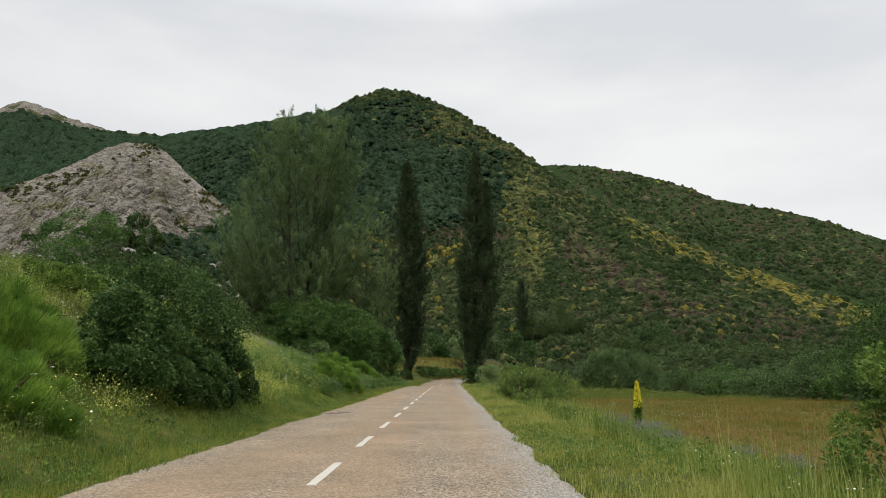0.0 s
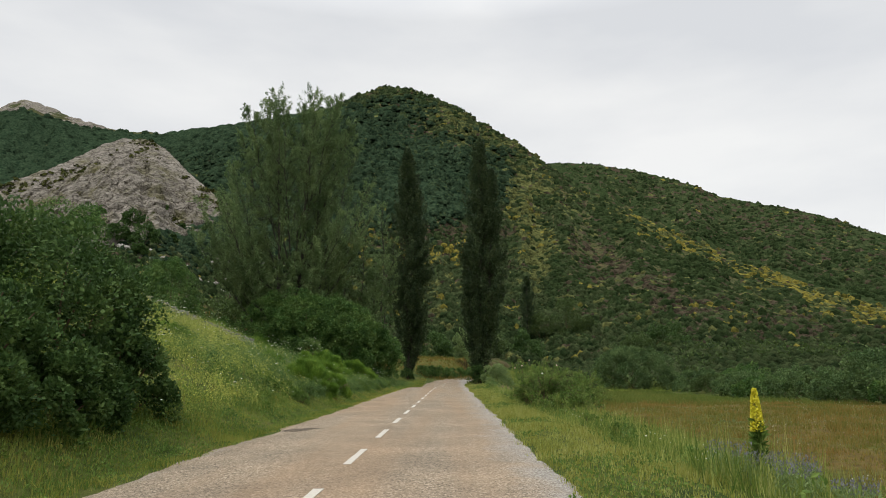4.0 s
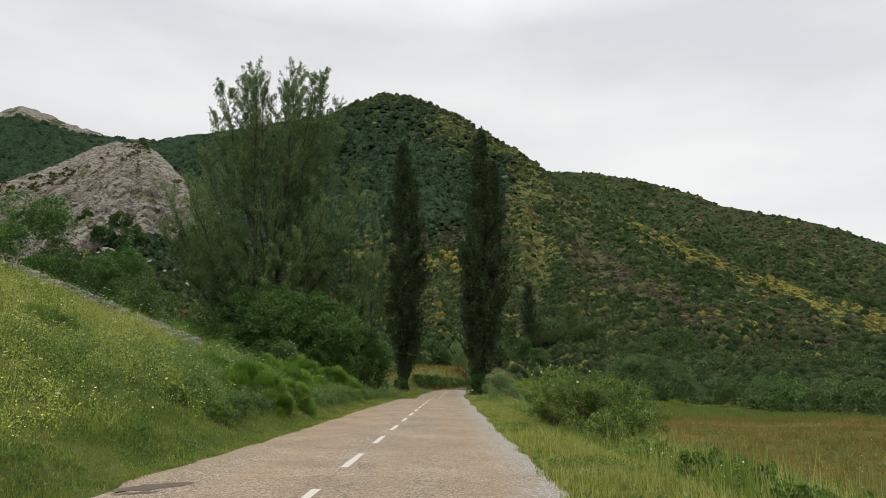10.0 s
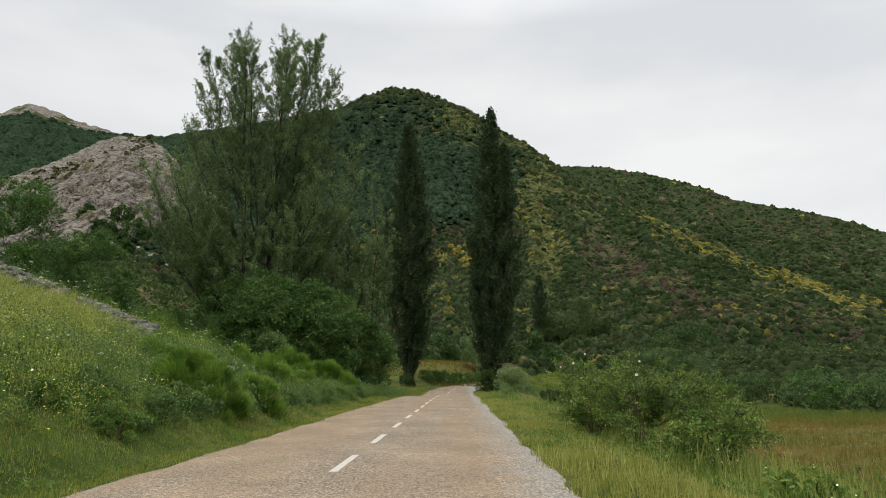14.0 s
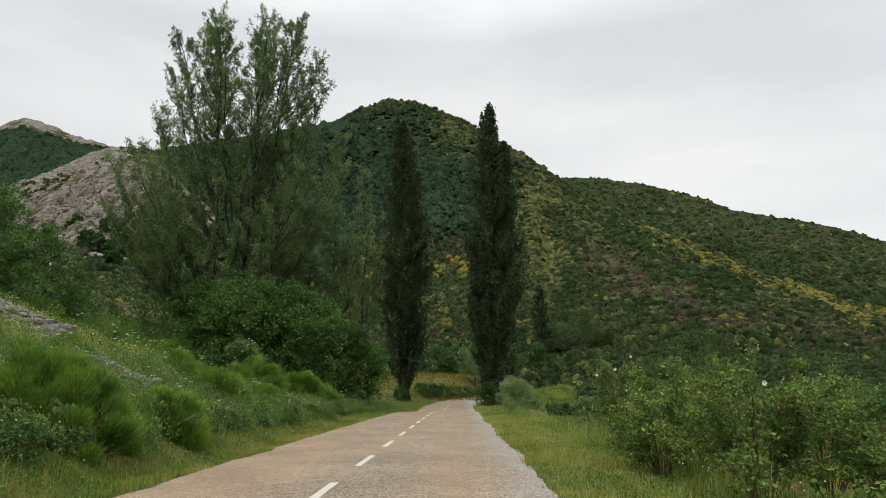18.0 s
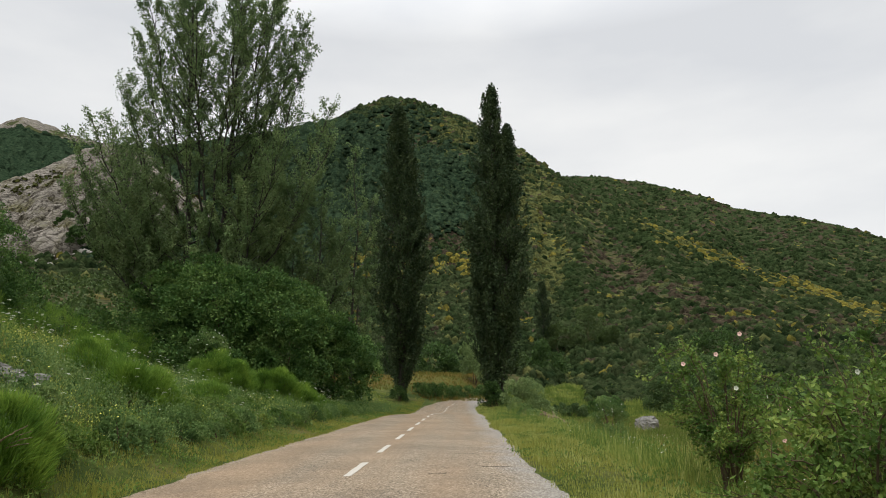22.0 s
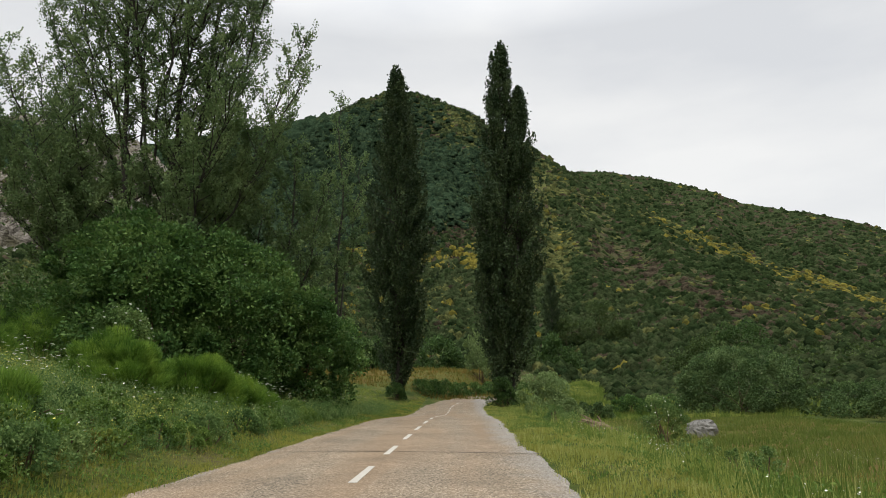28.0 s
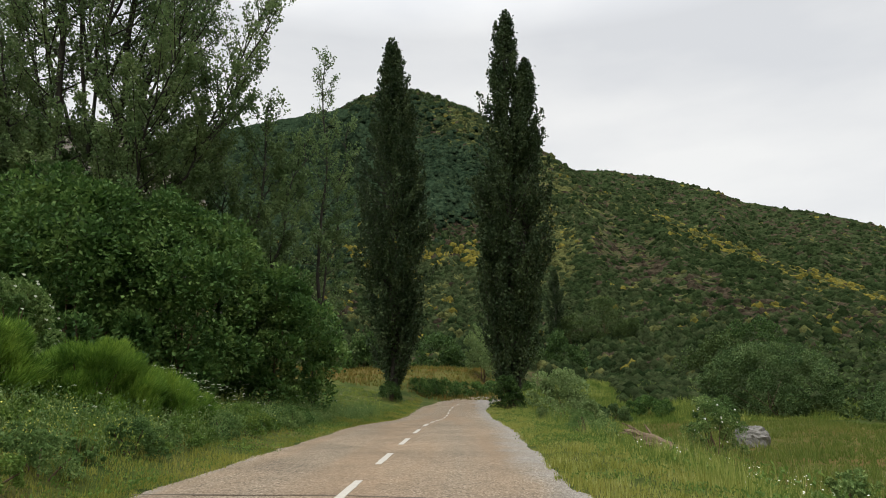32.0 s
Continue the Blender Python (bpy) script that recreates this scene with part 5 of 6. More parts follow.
for i, (hx, hy, hr, hh) in enumerate([(25.8, 37, 2.4, 2.8), (25.6, 42, 2.6, 3.0), (27, 50.5, 3.0, 3.6), (28.4, 56, 2.8, 2.7), (28.6, 62, 3.0, 3.3), (29.4, 68, 3.2, 3.0), (30, 75, 3.2, 3.6), (30, 82, 3.0, 3.0), (30.5, 89, 3.4, 3.8), (15.6, 99, 2.2, 2.2), (11.0, 95, 2.0, 2.0), (33, 60, 3.2, 3.4), (35, 72, 3.4, 3.8), (35.5, 86, 3.6, 4.0)]):
    shrub("hedge_bush", hx, hy, hr, hr + 0.5, hh * 0.72, 7500, 0.17, (L_SALLOW, L_HAZEL, L_SALLOW, L_HEDGE)[i % 4], "rounded green hedgerow bush at the meadow edge", lumps=60, lump_size=0.7, group="hedgerow bushes round the meadow")
shrub("sallow_bush", 25.2, 97.5, 6.3, 5.0, 6.0, 30000, 0.19, L_SALLOW, "broad rounded grey-green sallow at the meadow's end", lumps=150, lump_size=0.45)
shrub("hedge_bush", 26.4, 46.4, 2.9, 2.9, 3.4, 9000, 0.16, L_SALLOW, "rounded green hedgerow bush at the meadow edge", lumps=60, lump_size=0.7, group="hedgerow bushes round the meadow")
shrub("hedge_tree", 21.3, 30.5, 3.0, 3.0, 5.2, 18000, 0.14, L_DARK, "dark round tree at the meadow edge", "tree", 44)
for i, (hx, hy, hr, hh) in enumerate([(26.0, 200, 4.0, 9), (33.5, 200, 5.2, 10), (38.5, 197, 3.2, 5), (17, 152, 4, 7), (36, 138, 5, 5), (-14, 150, 5, 5), (-4, 146, 4, 6), (-24, 148, 5, 6), (8, 146, 4, 5), (46, 150, 6, 5), (-34, 112, 5, 6), (-22, 104, 4, 5), (-12, 122, 3, 4)]):
    shrub("field_tree", hx, hy, hr, hr, hh, 4500, 0.40, L_DARK if i > 2 and i % 3 == 0 else L_HEDGE, "round green tree at the foot of the hill", "tree", 40, group="trees at the foot of the hill")
for az_, up_, cr in [(-35.0, 0.70, 3.6), (-31.2, 0.69, 3.4), (-28.5, 0.65, 4.6), (-28.0, 0.59, 4.4), (-30.0, 0.585, 3.6), (-36.5, 0.70, 2.8), (-26.2, 0.80, 2.0), (-24.6, 0.80, 1.8), (-22.4, 0.84, 2.4), (-28.4, 0.53, 2.2), (-32.8, 0.83, 1.5), (-25.4, 0.70, 1.6)]:
    foot_ = float(np.interp(az_, [-90, -50, -35, -25, -14, -8], [20, 23, 26, 40, 95, 140]))
    far_ = float(ridge_at(RIDGE_CRAG, np.array(az_))[0])
    rr = foot_ + (far_ - foot_) * up_
    cx, cy = HUB[0] + rr * math.sin(math.radians(az_)), HUB[1] + rr * math.cos(math.radians(az_))
    shrub("crag_bush", cx, cy, cr * 1.1, cr * 1.1, cr * 1.5, 4200, 0.55, L_DARK, "dark bush growing out of the limestone crag", lumps=34, stem_n=4, group="bushes on the crag", z=float(ground_z(cx, cy)) + 0.8, lump_size=0.8)
for i in range(9):
    shrub("roadside_hedge", -4.2 + 1.0 * i + 0.10 * i * i, 108 + 1.9 * i, 1.2, 1.4, 1.5, 3200, 0.14, L_HAZEL, "green hedge bush along the far bend", group="hedge along the far bend")

# ---- stones and dead wood ----
def boulder(name, x, y, sx, sy, sz, seed, label, mat, z=None, category="rock", group="", rows=20, cols=28):
    th, ph = np.meshgrid(np.linspace(0, 2 * np.pi, cols, endpoint=False), np.linspace(0.02, np.pi - 0.02, rows))
    p = np.stack([np.cos(th) * np.sin(ph), np.sin(th) * np.sin(ph), np.cos(ph)], -1)
    p = np.sign(p) * np.abs(p) ** 0.78
    k = 1 + 0.5 * fbm(p[..., 0] * 1.6 + p[..., 2] * 0.7 + seed, p[..., 1] * 1.6 - p[..., 2] * 0.9, 4, seed) + 0.13 * (rng.random(p.shape[:2]) - 0.5) + 0.35 * fbm(p[..., 0] * 4 - p[..., 2] * 3, p[..., 1] * 4 + p[..., 2] * 2, 3, seed + 5)
    v = (p * k[..., None] * np.array([sx, sy, sz]) + np.array([0, 0, sz * 0.55])).reshape(-1, 3)
    i, j = np.arange(rows - 1)[:, None] * cols, np.arange(cols)[None]
    f = np.stack([i + j, i + cols + j, i + cols + (j + 1) % cols, i + (j + 1) % cols], -1).reshape(-1, 4)
    ob = new(name, raw_mesh(name, v, f, mat))
    ob.location = (x, y, (float(ground_z(x, y)) if z is None else z) - 0.12 * sz)
    ob.rotation_euler = (0, 0, seed * 1.7)
    return tagged(ob, label, category, group)


boulder("boulder", 11.9, 71.2, 0.74, 0.6, 0.58, 3, "pale grey weathered boulder in the grass", M_BOULDER)


SCREES = [((-17.0, 37.6), (-14.1, 40.6), 1.05, 210, 0.34), ((-13.4, 41.0), (-11.3, 41.9), 0.75, 150, 0.26), ((-11.3, 41.7), (-9.0, 39.9), 0.5, 150, 0.06), ((-9.0, 39.9), (-7.8, 40.4), 0.38, 90, 0.03)]


def strip_place(x, y, ends):
    """How far along a strip of bare stones a place lies, and how far beside it."""
    (ax, ay), (bx, by) = ends
    lx, ly = bx - ax, by - ay
    n = math.hypot(lx, ly)
    t = np.clip(((x - ax) * lx + (y - ay) * ly) / (n * n), 0, 1)
    return t, np.hypot(x - ax - t * lx, y - ay - t * ly)


def off_scree(x, y):
    """Little grass where stones lie bare."""
    out = 1.0
    for a, b, wide, _, _ in SCREES:
        out = out * (1 - 0.95 * smooth(wide * 1.3 + 0.32, wide * 0.8 + 0.12, strip_place(x, y, (a, b))[1] + 0.35 * fbm(x * 1.5, y * 1.5, 3, 78)))
    return out


def outcrop(a, b, wide, count, rise):
    """A strip of small grey stones bared on the turf, heaped a little along its middle."""
    mx, my = (a[0] + b[0]) / 2, (a[1] + b[1]) / 2
    ob = thing("rock_outcrop", "strip of small broken grey stones bared on the grassy bank", "rock", mx, my, group="outcrops on the bank")
    for i in range(count):
        t, o = rng.uniform(-0.05, 1.05), rng.normal(0, 0.5) * wide
        lx, ly = b[0] - a[0], b[1] - a[1]
        n = math.hypot(lx, ly)
        px, py = a[0] + lx * t - ly / n * o, a[1] + ly * t + lx / n * o
        s = rng.uniform(0.035, 0.13) * (1.3 if i % 9 == 0 else 1.0)
        rows_, cols_ = 6, 8
        th, ph = np.meshgrid(np.linspace(0, 2 * np.pi, cols_, endpoint=False), np.linspace(0.05, np.pi - 0.05, rows_))
        p = np.stack([np.cos(th) * np.sin(ph), np.sin(th) * np.sin(ph), np.cos(ph)], -1)
        p = np.sign(p) * np.abs(p) ** 0.6 * (1 + 0.35 * (rng.random(p.shape[:2] + (1,)) - 0.5)) * np.array([s * 1.5, s, s * 0.6])
        v = p.reshape(-1, 3) + np.array([px - mx, py - my, float(ground_z(px, py)) - ob.location.z + 0.03 + s * 0.3 + rise * max(0, 1 - (o / wide) ** 2)])
        ii, jj = np.arange(rows_ - 1)[:, None] * cols_, np.arange(cols_)[None]
        f = np.stack([ii + jj, ii + cols_ + jj, ii + cols_ + (jj + 1) % cols_, ii + (jj + 1) % cols_], -1).reshape(-1, 4)
        part("stone", v, f, M_BOULDER, ob)
    along_, across = np.linspace(-0.04, 1.04, 26), np.linspace(-1, 1, 7)
    A, C = np.meshgrid(along_, across)
    edge = wide * (0.75 + 0.7 * fbm(A * 7 + mx, C + my, 3, 12))
    BX = a[0] + (b[0] - a[0]) * A - (b[1] - a[1]) / n * C * edge - mx
    BY = a[1] + (b[1] - a[1]) * A + (b[0] - a[0]) / n * C * edge - my
    BZ = ground_z(BX + mx, BY + my) - ob.location.z + (rise + 0.035) * (1 - np.abs(C * edge / wide) ** 2) + 0.03 * rng.random(A.shape) - 0.02 * np.abs(C) - 0.1 * (np.abs(C) > 0.9)
    g = (np.arange(6)[:, None] * 26 + np.arange(25)[None]).ravel()
    part("gravel_bed", np.stack([BX, BY, BZ], -1).reshape(-1, 3), np.stack([g, g + 1, g + 27, g + 26], 1), M_GRAVEL, ob, "grey-brown gravelly earth")
    return ob


for a, b, wide, n, rise in SCREES:
    outcrop(a, b, wide, n, rise)

# a fallen, split trunk in the verge
log = thing("fallen_log", "split reddish-brown fallen log lying in the grass", "log", 4.4, 58.8, float(ground_z(4.4, 58.8)) + 0.16)


def splinter(a, b, wide):
    """One ragged length of split trunk."""
    n = 9
    v, f = tube(limb_path(np.array(a), np.array(b), np.array([0, 0, 0.04]), n), np.interp(np.linspace(0, 1, n), [0, 0.15, 0.6, 1], [0.25, 0.9, 1.0, 0.2]) * wide, 7)
    return v + rng.normal(0, wide * 0.16, v.shape), f


for a, b, wide in (((-0.62, 0.2, 0.42), (0.45, -0.15, 0.08), 0.085), ((-0.40, 0.1, 0.24), (0.62, -0.25, 0.02), 0.10), ((-0.25, 0.0, 0.10), (0.70, -0.40, 0.0), 0.075), ((-0.10, 0.25, 0.30), (0.40, 0.0, 0.12), 0.06)):
    part("log_piece", *splinter(a, b, wide), M_DEAD, log)
for a, b in (((-0.15, 0.05, 0.30), (-0.62, 0.3, 0.58)), ((-0.30, 0.1, 0.30), (-0.75, 0.1, 0.36)), ((0.05, 0.0, 0.22), (-0.1, 0.2, 0.55))):
    part("branch_stub", *splinter(a, b, 0.03), M_DEAD, log)

# mullein in flower
mull = thing("mullein_plant", "tall mullein with a dense yellow flower spike", "plant", 4.27, 15.15)
part("stalk", *tube(np.array([[0, 0, -0.05], [0.01, 0, 0.5], [0.0, 0.01, 0.95], [0, 0, 1.30]]), [0.014, 0.013, 0.010, 0.004], 6), L_ROSE, mull)
n = 210
h = rng.uniform(0.03, 0.88, n)
a = rng.uniform(0, 2 * np.pi, n)
out = np.stack([np.cos(a), np.sin(a), 0.55 + 0 * a], 1)
part("leaf", *leaves(out * (0.02 + 0.10 * (1 - h / 0.9))[:, None] * np.array([1, 1, 0.6]) + np.stack([0 * h, 0 * h, h], 1), out, 0.24, 0.085, 0.2), L_ROSE, mull, "broad woolly green leaves", "stuff")
n = 900
h = rng.uniform(0.0, 1.0, n)
a = rng.uniform(0, 2 * np.pi, n)
out = np.stack([np.cos(a), np.sin(a), 0.3 + 0 * a], 1)
part("flower_spike", *leaves(out * (0.014 + 0.072 * (1 - h) ** 0.7)[:, None] * np.array([1, 1, 0.2]) + np.stack([0 * h, 0 * h, 0.76 + 0.58 * h], 1), out, 0.045, 0.038, 0.6), C_YELLOW, mull, "yellow flower spike", "stuff")


# ---- grass and wild flowers ----
def grass_field(name, count, xs, ys, height, width, mat, label, tuft=4, thin=None, lean=0.35, loose=0.05):
    m = count // tuft
    tx, ty = rng.uniform(*xs, m), rng.uniform(*ys, m)
    if thin is not None:
        k = rng.random(m) < thin(tx, ty)
        tx, ty = tx[k], ty[k]
    hv = height * (0.40 + 1.6 * grain(tx * 0.9, ty * 0.9, 61) ** 2) * rng.uniform(0.7, 1.25, len(tx))
    x, y, hv = np.repeat(tx, tuft), np.repeat(ty, tuft), np.repeat(hv, tuft)
    x = x + rng.normal(0, loose, len(x))
    y = y + rng.normal(0, loose, len(y))
    hv = hv * rng.uniform(0.55, 1.15, len(hv))
    return stuff(name, *blades(x, y, ground_z(x, y), hv, width, lean), mat, label, "grass")


def from_edge(x, y):
    return np.abs(x - road_mid(y)) - ROAD_HALF


def clearing(x, y):
    """Thin grass in front of the fallen log."""
    return 1 - 0.65 * smooth(1.2, 0.8, np.hypot((x - 4.4) / 1.0, (y - 57.9) / 1.6))


def tall_weeds(x, y):
    e = -(x - road_mid(y)) - ROAD_HALF
    return off_scree(x, y) * smooth(0.75, 1.15, e + 0.5 * fbm(x * 0.8, y * 0.8, 3, 75)) * smooth(7.5, 4.5, e) * smooth(23, 32, y) * (0.35 + 0.65 * smooth(-0.15, 0.05, fbm(x * 0.4, y * 0.4, 3, 74)))


def verge_only(x, y):
    e = from_edge(x, y) + 0.6 * fbm(x * 1.6, y * 1.6, 3, 71)
    return smooth(-0.22, 0.02, e) * smooth(2.8, 1.4, e)


def bank_only(x, y):
    e = -(x - road_mid(y)) - ROAD_HALF
    return off_scree(x, y) * (1 - 0.5 * smooth(25, 34, y) * smooth(5.0, 2.5, e)) * smooth(0.8, 1.3, e + 0.5 * fbm(x * 0.8, y * 0.8, 3, 76)) * (0.35 + 0.65 * smooth(-0.18, 0.05, fbm(x * 0.45, y * 0.45, 3, 73))) * smooth(15.5, 12.5, e)


def meadow_rough(x, y):
    e = (x - road_mid(y)) - ROAD_HALF
    return clearing(x, y) * smooth(1.3, 2.2, e) * smooth(4.6 + 0.5 * np.sin(y * 0.3), 2.6, e)


def meadow_only(x, y):
    return smooth(4.2, 6.5, x) * smooth(26.5, 25, x)


grass_field("verge_grass_west", 150000, (-8.2, -3.9), (3, 112), 0.10, 0.017, L_GRASS, "short yellow-green grass along the road edge", 4, verge_only)
grass_field("verge_grass_east", 150000, (1.0, 5.6), (3, 112), 0.11, 0.017, L_GRASS, "short yellow-green grass along the road edge", 4, verge_only)
grass_field("near_verge_turf", 65000, (-6.4, -4.0), (2, 33), 0.085, 0.013, L_FORB, "short green turf beside the road edge", 5, verge_only, 0.5)
grass_field("dry_verge", 60000, (1.0, 4.4), (3, 112), 0.13, 0.015, L_STRAW, "dry tan grass in the road verge", 4, verge_only)
def seeding(x, y):
    return bank_only(x, y) * (0.3 + 0.7 * smooth(4.0, 7.0, -(x - road_mid(y)) - ROAD_HALF)) * smooth(-0.02, 0.10, fbm(x * 0.35, y * 0.35, 4, 79))


grass_field("seeding_bank_grass", 125000, (-20, -6.5), (4, 64), 0.40, 0.012, L_STRAW, "pale seeding grass in drifts over the bank", 5, seeding, 0.3)


def edge_only(x, y):
    e = from_edge(x, y)
    return smooth(-0.20, -0.02, e + 0.35 * fbm(x * 2.2, y * 2.2, 3, 77)) * smooth(0.5, 0.25, e)


grass_field("edge_tufts_west", 60000, (-5.2, -3.6), (2, 80), 0.075, 0.012, L_GRASS, "low tufts creeping over the road edge", 5, edge_only, 0.6)
grass_field("edge_tufts_east", 60000, (0.9, 2.6), (2, 80), 0.075, 0.012, L_GRASS, "low tufts creeping over the road edge", 5, edge_only, 0.6)
grass_field("bank_grass", 130000, (-20, -4.5), (2, 104), 0.22, 0.017, L_BANK, "tall flowering grass over the road bank in tussocks", 14, bank_only, 0.55, 0.085)
grass_field("meadow_edge_grass", 110000, (2.0, 7.5), (3, 104), 0.40, 0.018, L_BANK, "tall green grass and weeds beside the meadow", 4, meadow_rough)
grass_field("meadow_grass", 100000, (4, 26.5), (4, 52), 0.17, 0.028, L_HAY, "ripe orange-tan hay meadow grass", 4, meadow_only)
grass_field("green_meadow_grass", 70000, (4, 26.5), (46, 93), 0.24, 0.036, L_MEADOW, "green grass at the far end of the meadow", 4, meadow_only)
grass_field("far_field_grass", 40000, (-42, 4), (106, 141), 0.4, 0.07, L_HAY, "pale yellow-green hayfield beyond the poplars", 4)


def herbs(name, count, xs, ys, h, per, size, mat, label, thin, gaps=-0.12):
    """Leafy weeds in tufts among the grass."""
    x, y = rng.uniform(*xs, count), rng.uniform(*ys, count)
    k = rng.random(count) < thin(x, y) * smooth(gaps, gaps + 0.24, fbm(x * 0.6, y * 0.6, 3, 87))
    x, y = x[k], y[k]
    n = len(x)
    own = np.repeat(np.arange(n), per)
    hv = (h * rng.uniform(0.5, 1.4, n))[own]
    f = rng.random(n * per)
    px = x[own] + rng.normal(0, 0.10, n * per)
    py = y[own] + rng.normal(0, 0.10, n * per)
    at = np.stack([px, py, ground_z(px, py) + 0.03 + hv * f], 1)
    return stuff(name, *leaves(at, np.array([[0, 0, 0.7]]), size, size * 0.45, 0.6), mat, label, "weeds")


def forbs(name, count, xs, ys, radius, per, size, mat, label, thin, seed):
    """Rounded leafy herbs, each a low dome of small leaves."""
    x, y = rng.uniform(*xs, count), rng.uniform(*ys, count)
    k = rng.random(count) < thin(x, y) * smooth(-0.06, 0.10, fbm(x * 0.5, y * 0.5, 3, seed))
    x, y = x[k], y[k]
    n = len(x)
    rad = radius * rng.uniform(0.35, 1.5, n)
    own = np.repeat(np.arange(n), per)
    d = unit(rng.normal(0, 1, (n * per, 3)))
    d[:, 2] = np.abs(d[:, 2])
    at = d * rad[own][:, None] * rng.uniform(0.62, 1.08, (n * per, 1)) * np.array([1, 1, 1.6])
    at[:, 0] += x[own]
    at[:, 1] += y[own]
    at[:, 2] += ground_z(at[:, 0], at[:, 1]) + 0.02
    return stuff(name, *leaves(at, d + np.array([0, 0, 0.4]), size, size * 0.5, 0.5, 0.8), mat, label, "weeds")


forbs("bank_herbs", 7500, (-19, -4.9), (2, 66), 0.29, 50, 0.060, L_FORB, "rounded leafy green herbs among the bank grass", bank_only, 87)
forbs("yellow_bedstraw", 9000, (-19, -5.6), (3, 68), 0.27, 50, 0.040, L_FROTH, "frothy yellow-green bedstraw in drifts over the bank", bank_only, 82)
forbs("dark_bank_herbs", 3200, (-19, -4.9), (2, 66), 0.30, 46, 0.06, L_HAZEL, "darker rounded herbs on the bank", bank_only, 88)


def roadside(x, y):
    e = -(x - road_mid(y)) - ROAD_HALF
    return off_scree(x, y) * smooth(0.75, 1.05, e + 0.4 * fbm(x * 0.8, y * 0.8, 3, 75)) * smooth(6.5, 4.0, e) * smooth(24, 31, y) * 1.6


forbs("roadside_herbs", 6500, (-11.0, -5.0), (26, 80), 0.31, 48, 0.050, L_WEED, "rounded grey-green herbs along the road bank", roadside, 89)
herbs("tall_roadside_weeds", 4500, (-11.5, -4.6), (12, 90), 0.42, 30, 0.060, L_WEED, "tall leafy weeds along the road bank", tall_weeds, -0.34)
herbs("grey_roadside_weeds", 3600, (-11.5, -4.6), (12, 90), 0.44, 30, 0.050, L_WILLOW, "tall grey-green weeds along the road bank", tall_weeds)
grass_field("roadside_seed_heads", 24000, (-11.5, -4.6), (20, 95), 0.50, 0.012, L_BANK, "tall seeding grass along the road bank", 3, tall_weeds, 0.25)
herbs("meadow_weeds", 2600, (2.2, 8), (4, 100), 0.34, 20, 0.09, L_ROSE, "leafy green weeds beside the meadow", meadow_rough)
herbs("verge_weeds", 5000, (-7, -4.0), (4, 100), 0.10, 14, 0.055, L_ROSE, "low leafy weeds in the short verge", verge_only)
herbs("verge_clover", 5000, (1.2, 4.4), (4, 100), 0.10, 14, 0.055, L_ROSE, "low leafy weeds in the short verge", verge_only)
grass_field("dry_stalks", 9000, (-19, -4.6), (5, 95), 0.62, 0.010, L_HAY, "dry straw-coloured grass stalks on the bank", 3, bank_only, 0.25)
grass_field("verge_stalks", 30000, (1.8, 8.5), (3, 100), 0.52, 0.010, L_STRAW, "dry straw-coloured grass stalks beside the meadow", 3, meadow_rough, 0.25)
grass_field("rough_pasture", 80000, (4, 34), (92, 128), 0.5, 0.05, L_BANK, "rough green grass beyond the meadow", 4)


def flowers(name, count, xs, ys, rise, size, mat, label, thin, seed):
    """Small heads, each a six-sided disc tilted to the sky, over the grass."""
    x, y = rng.uniform(*xs, count), rng.uniform(*ys, count)
    k = rng.random(count) < thin(x, y) * smooth(-0.10, 0.16, fbm(x * 0.5, y * 0.5, 3, seed))
    x, y = x[k], y[k]
    n = len(x)
    z = ground_z(x, y) + rise * rng.uniform(0.6, 1.35, n)
    s = size * rng.uniform(0.6, 1.4, n)
    up = unit(np.stack([rng.normal(0, 0.35, n), rng.normal(-0.25, 0.35, n), np.ones(n)], 1))
    a = unit(np.cross(up, np.array([[0.3, 1.0, 0.1]])))
    b = np.cross(up, a)
    ang = np.linspace(0, 2 * np.pi, 6, endpoint=False)
    ring = np.cos(ang)[None, :, None] * a[:, None] + np.sin(ang)[None, :, None] * b[:, None]
    v = np.stack([x, y, z], 1)[:, None] + ring * s[:, None, None] * rng.uniform(0.7, 1.1, (n, 6, 1))
    return stuff(name, v.reshape(-1, 3), np.arange(6 * n).reshape(n, 6), mat, label, "flowers")


flowers("white_flowers", 4500, (-19, -4.6), (5, 80), 0.42, 0.018, C_WHITE, "white daisies on the grassy bank", bank_only, 81)
flowers("yellow_flowers", 34000, (-19, -4.6), (3, 80), 0.40, 0.0145, C_CREAM, "small yellow flowers in drifts over the bank", bank_only, 82)


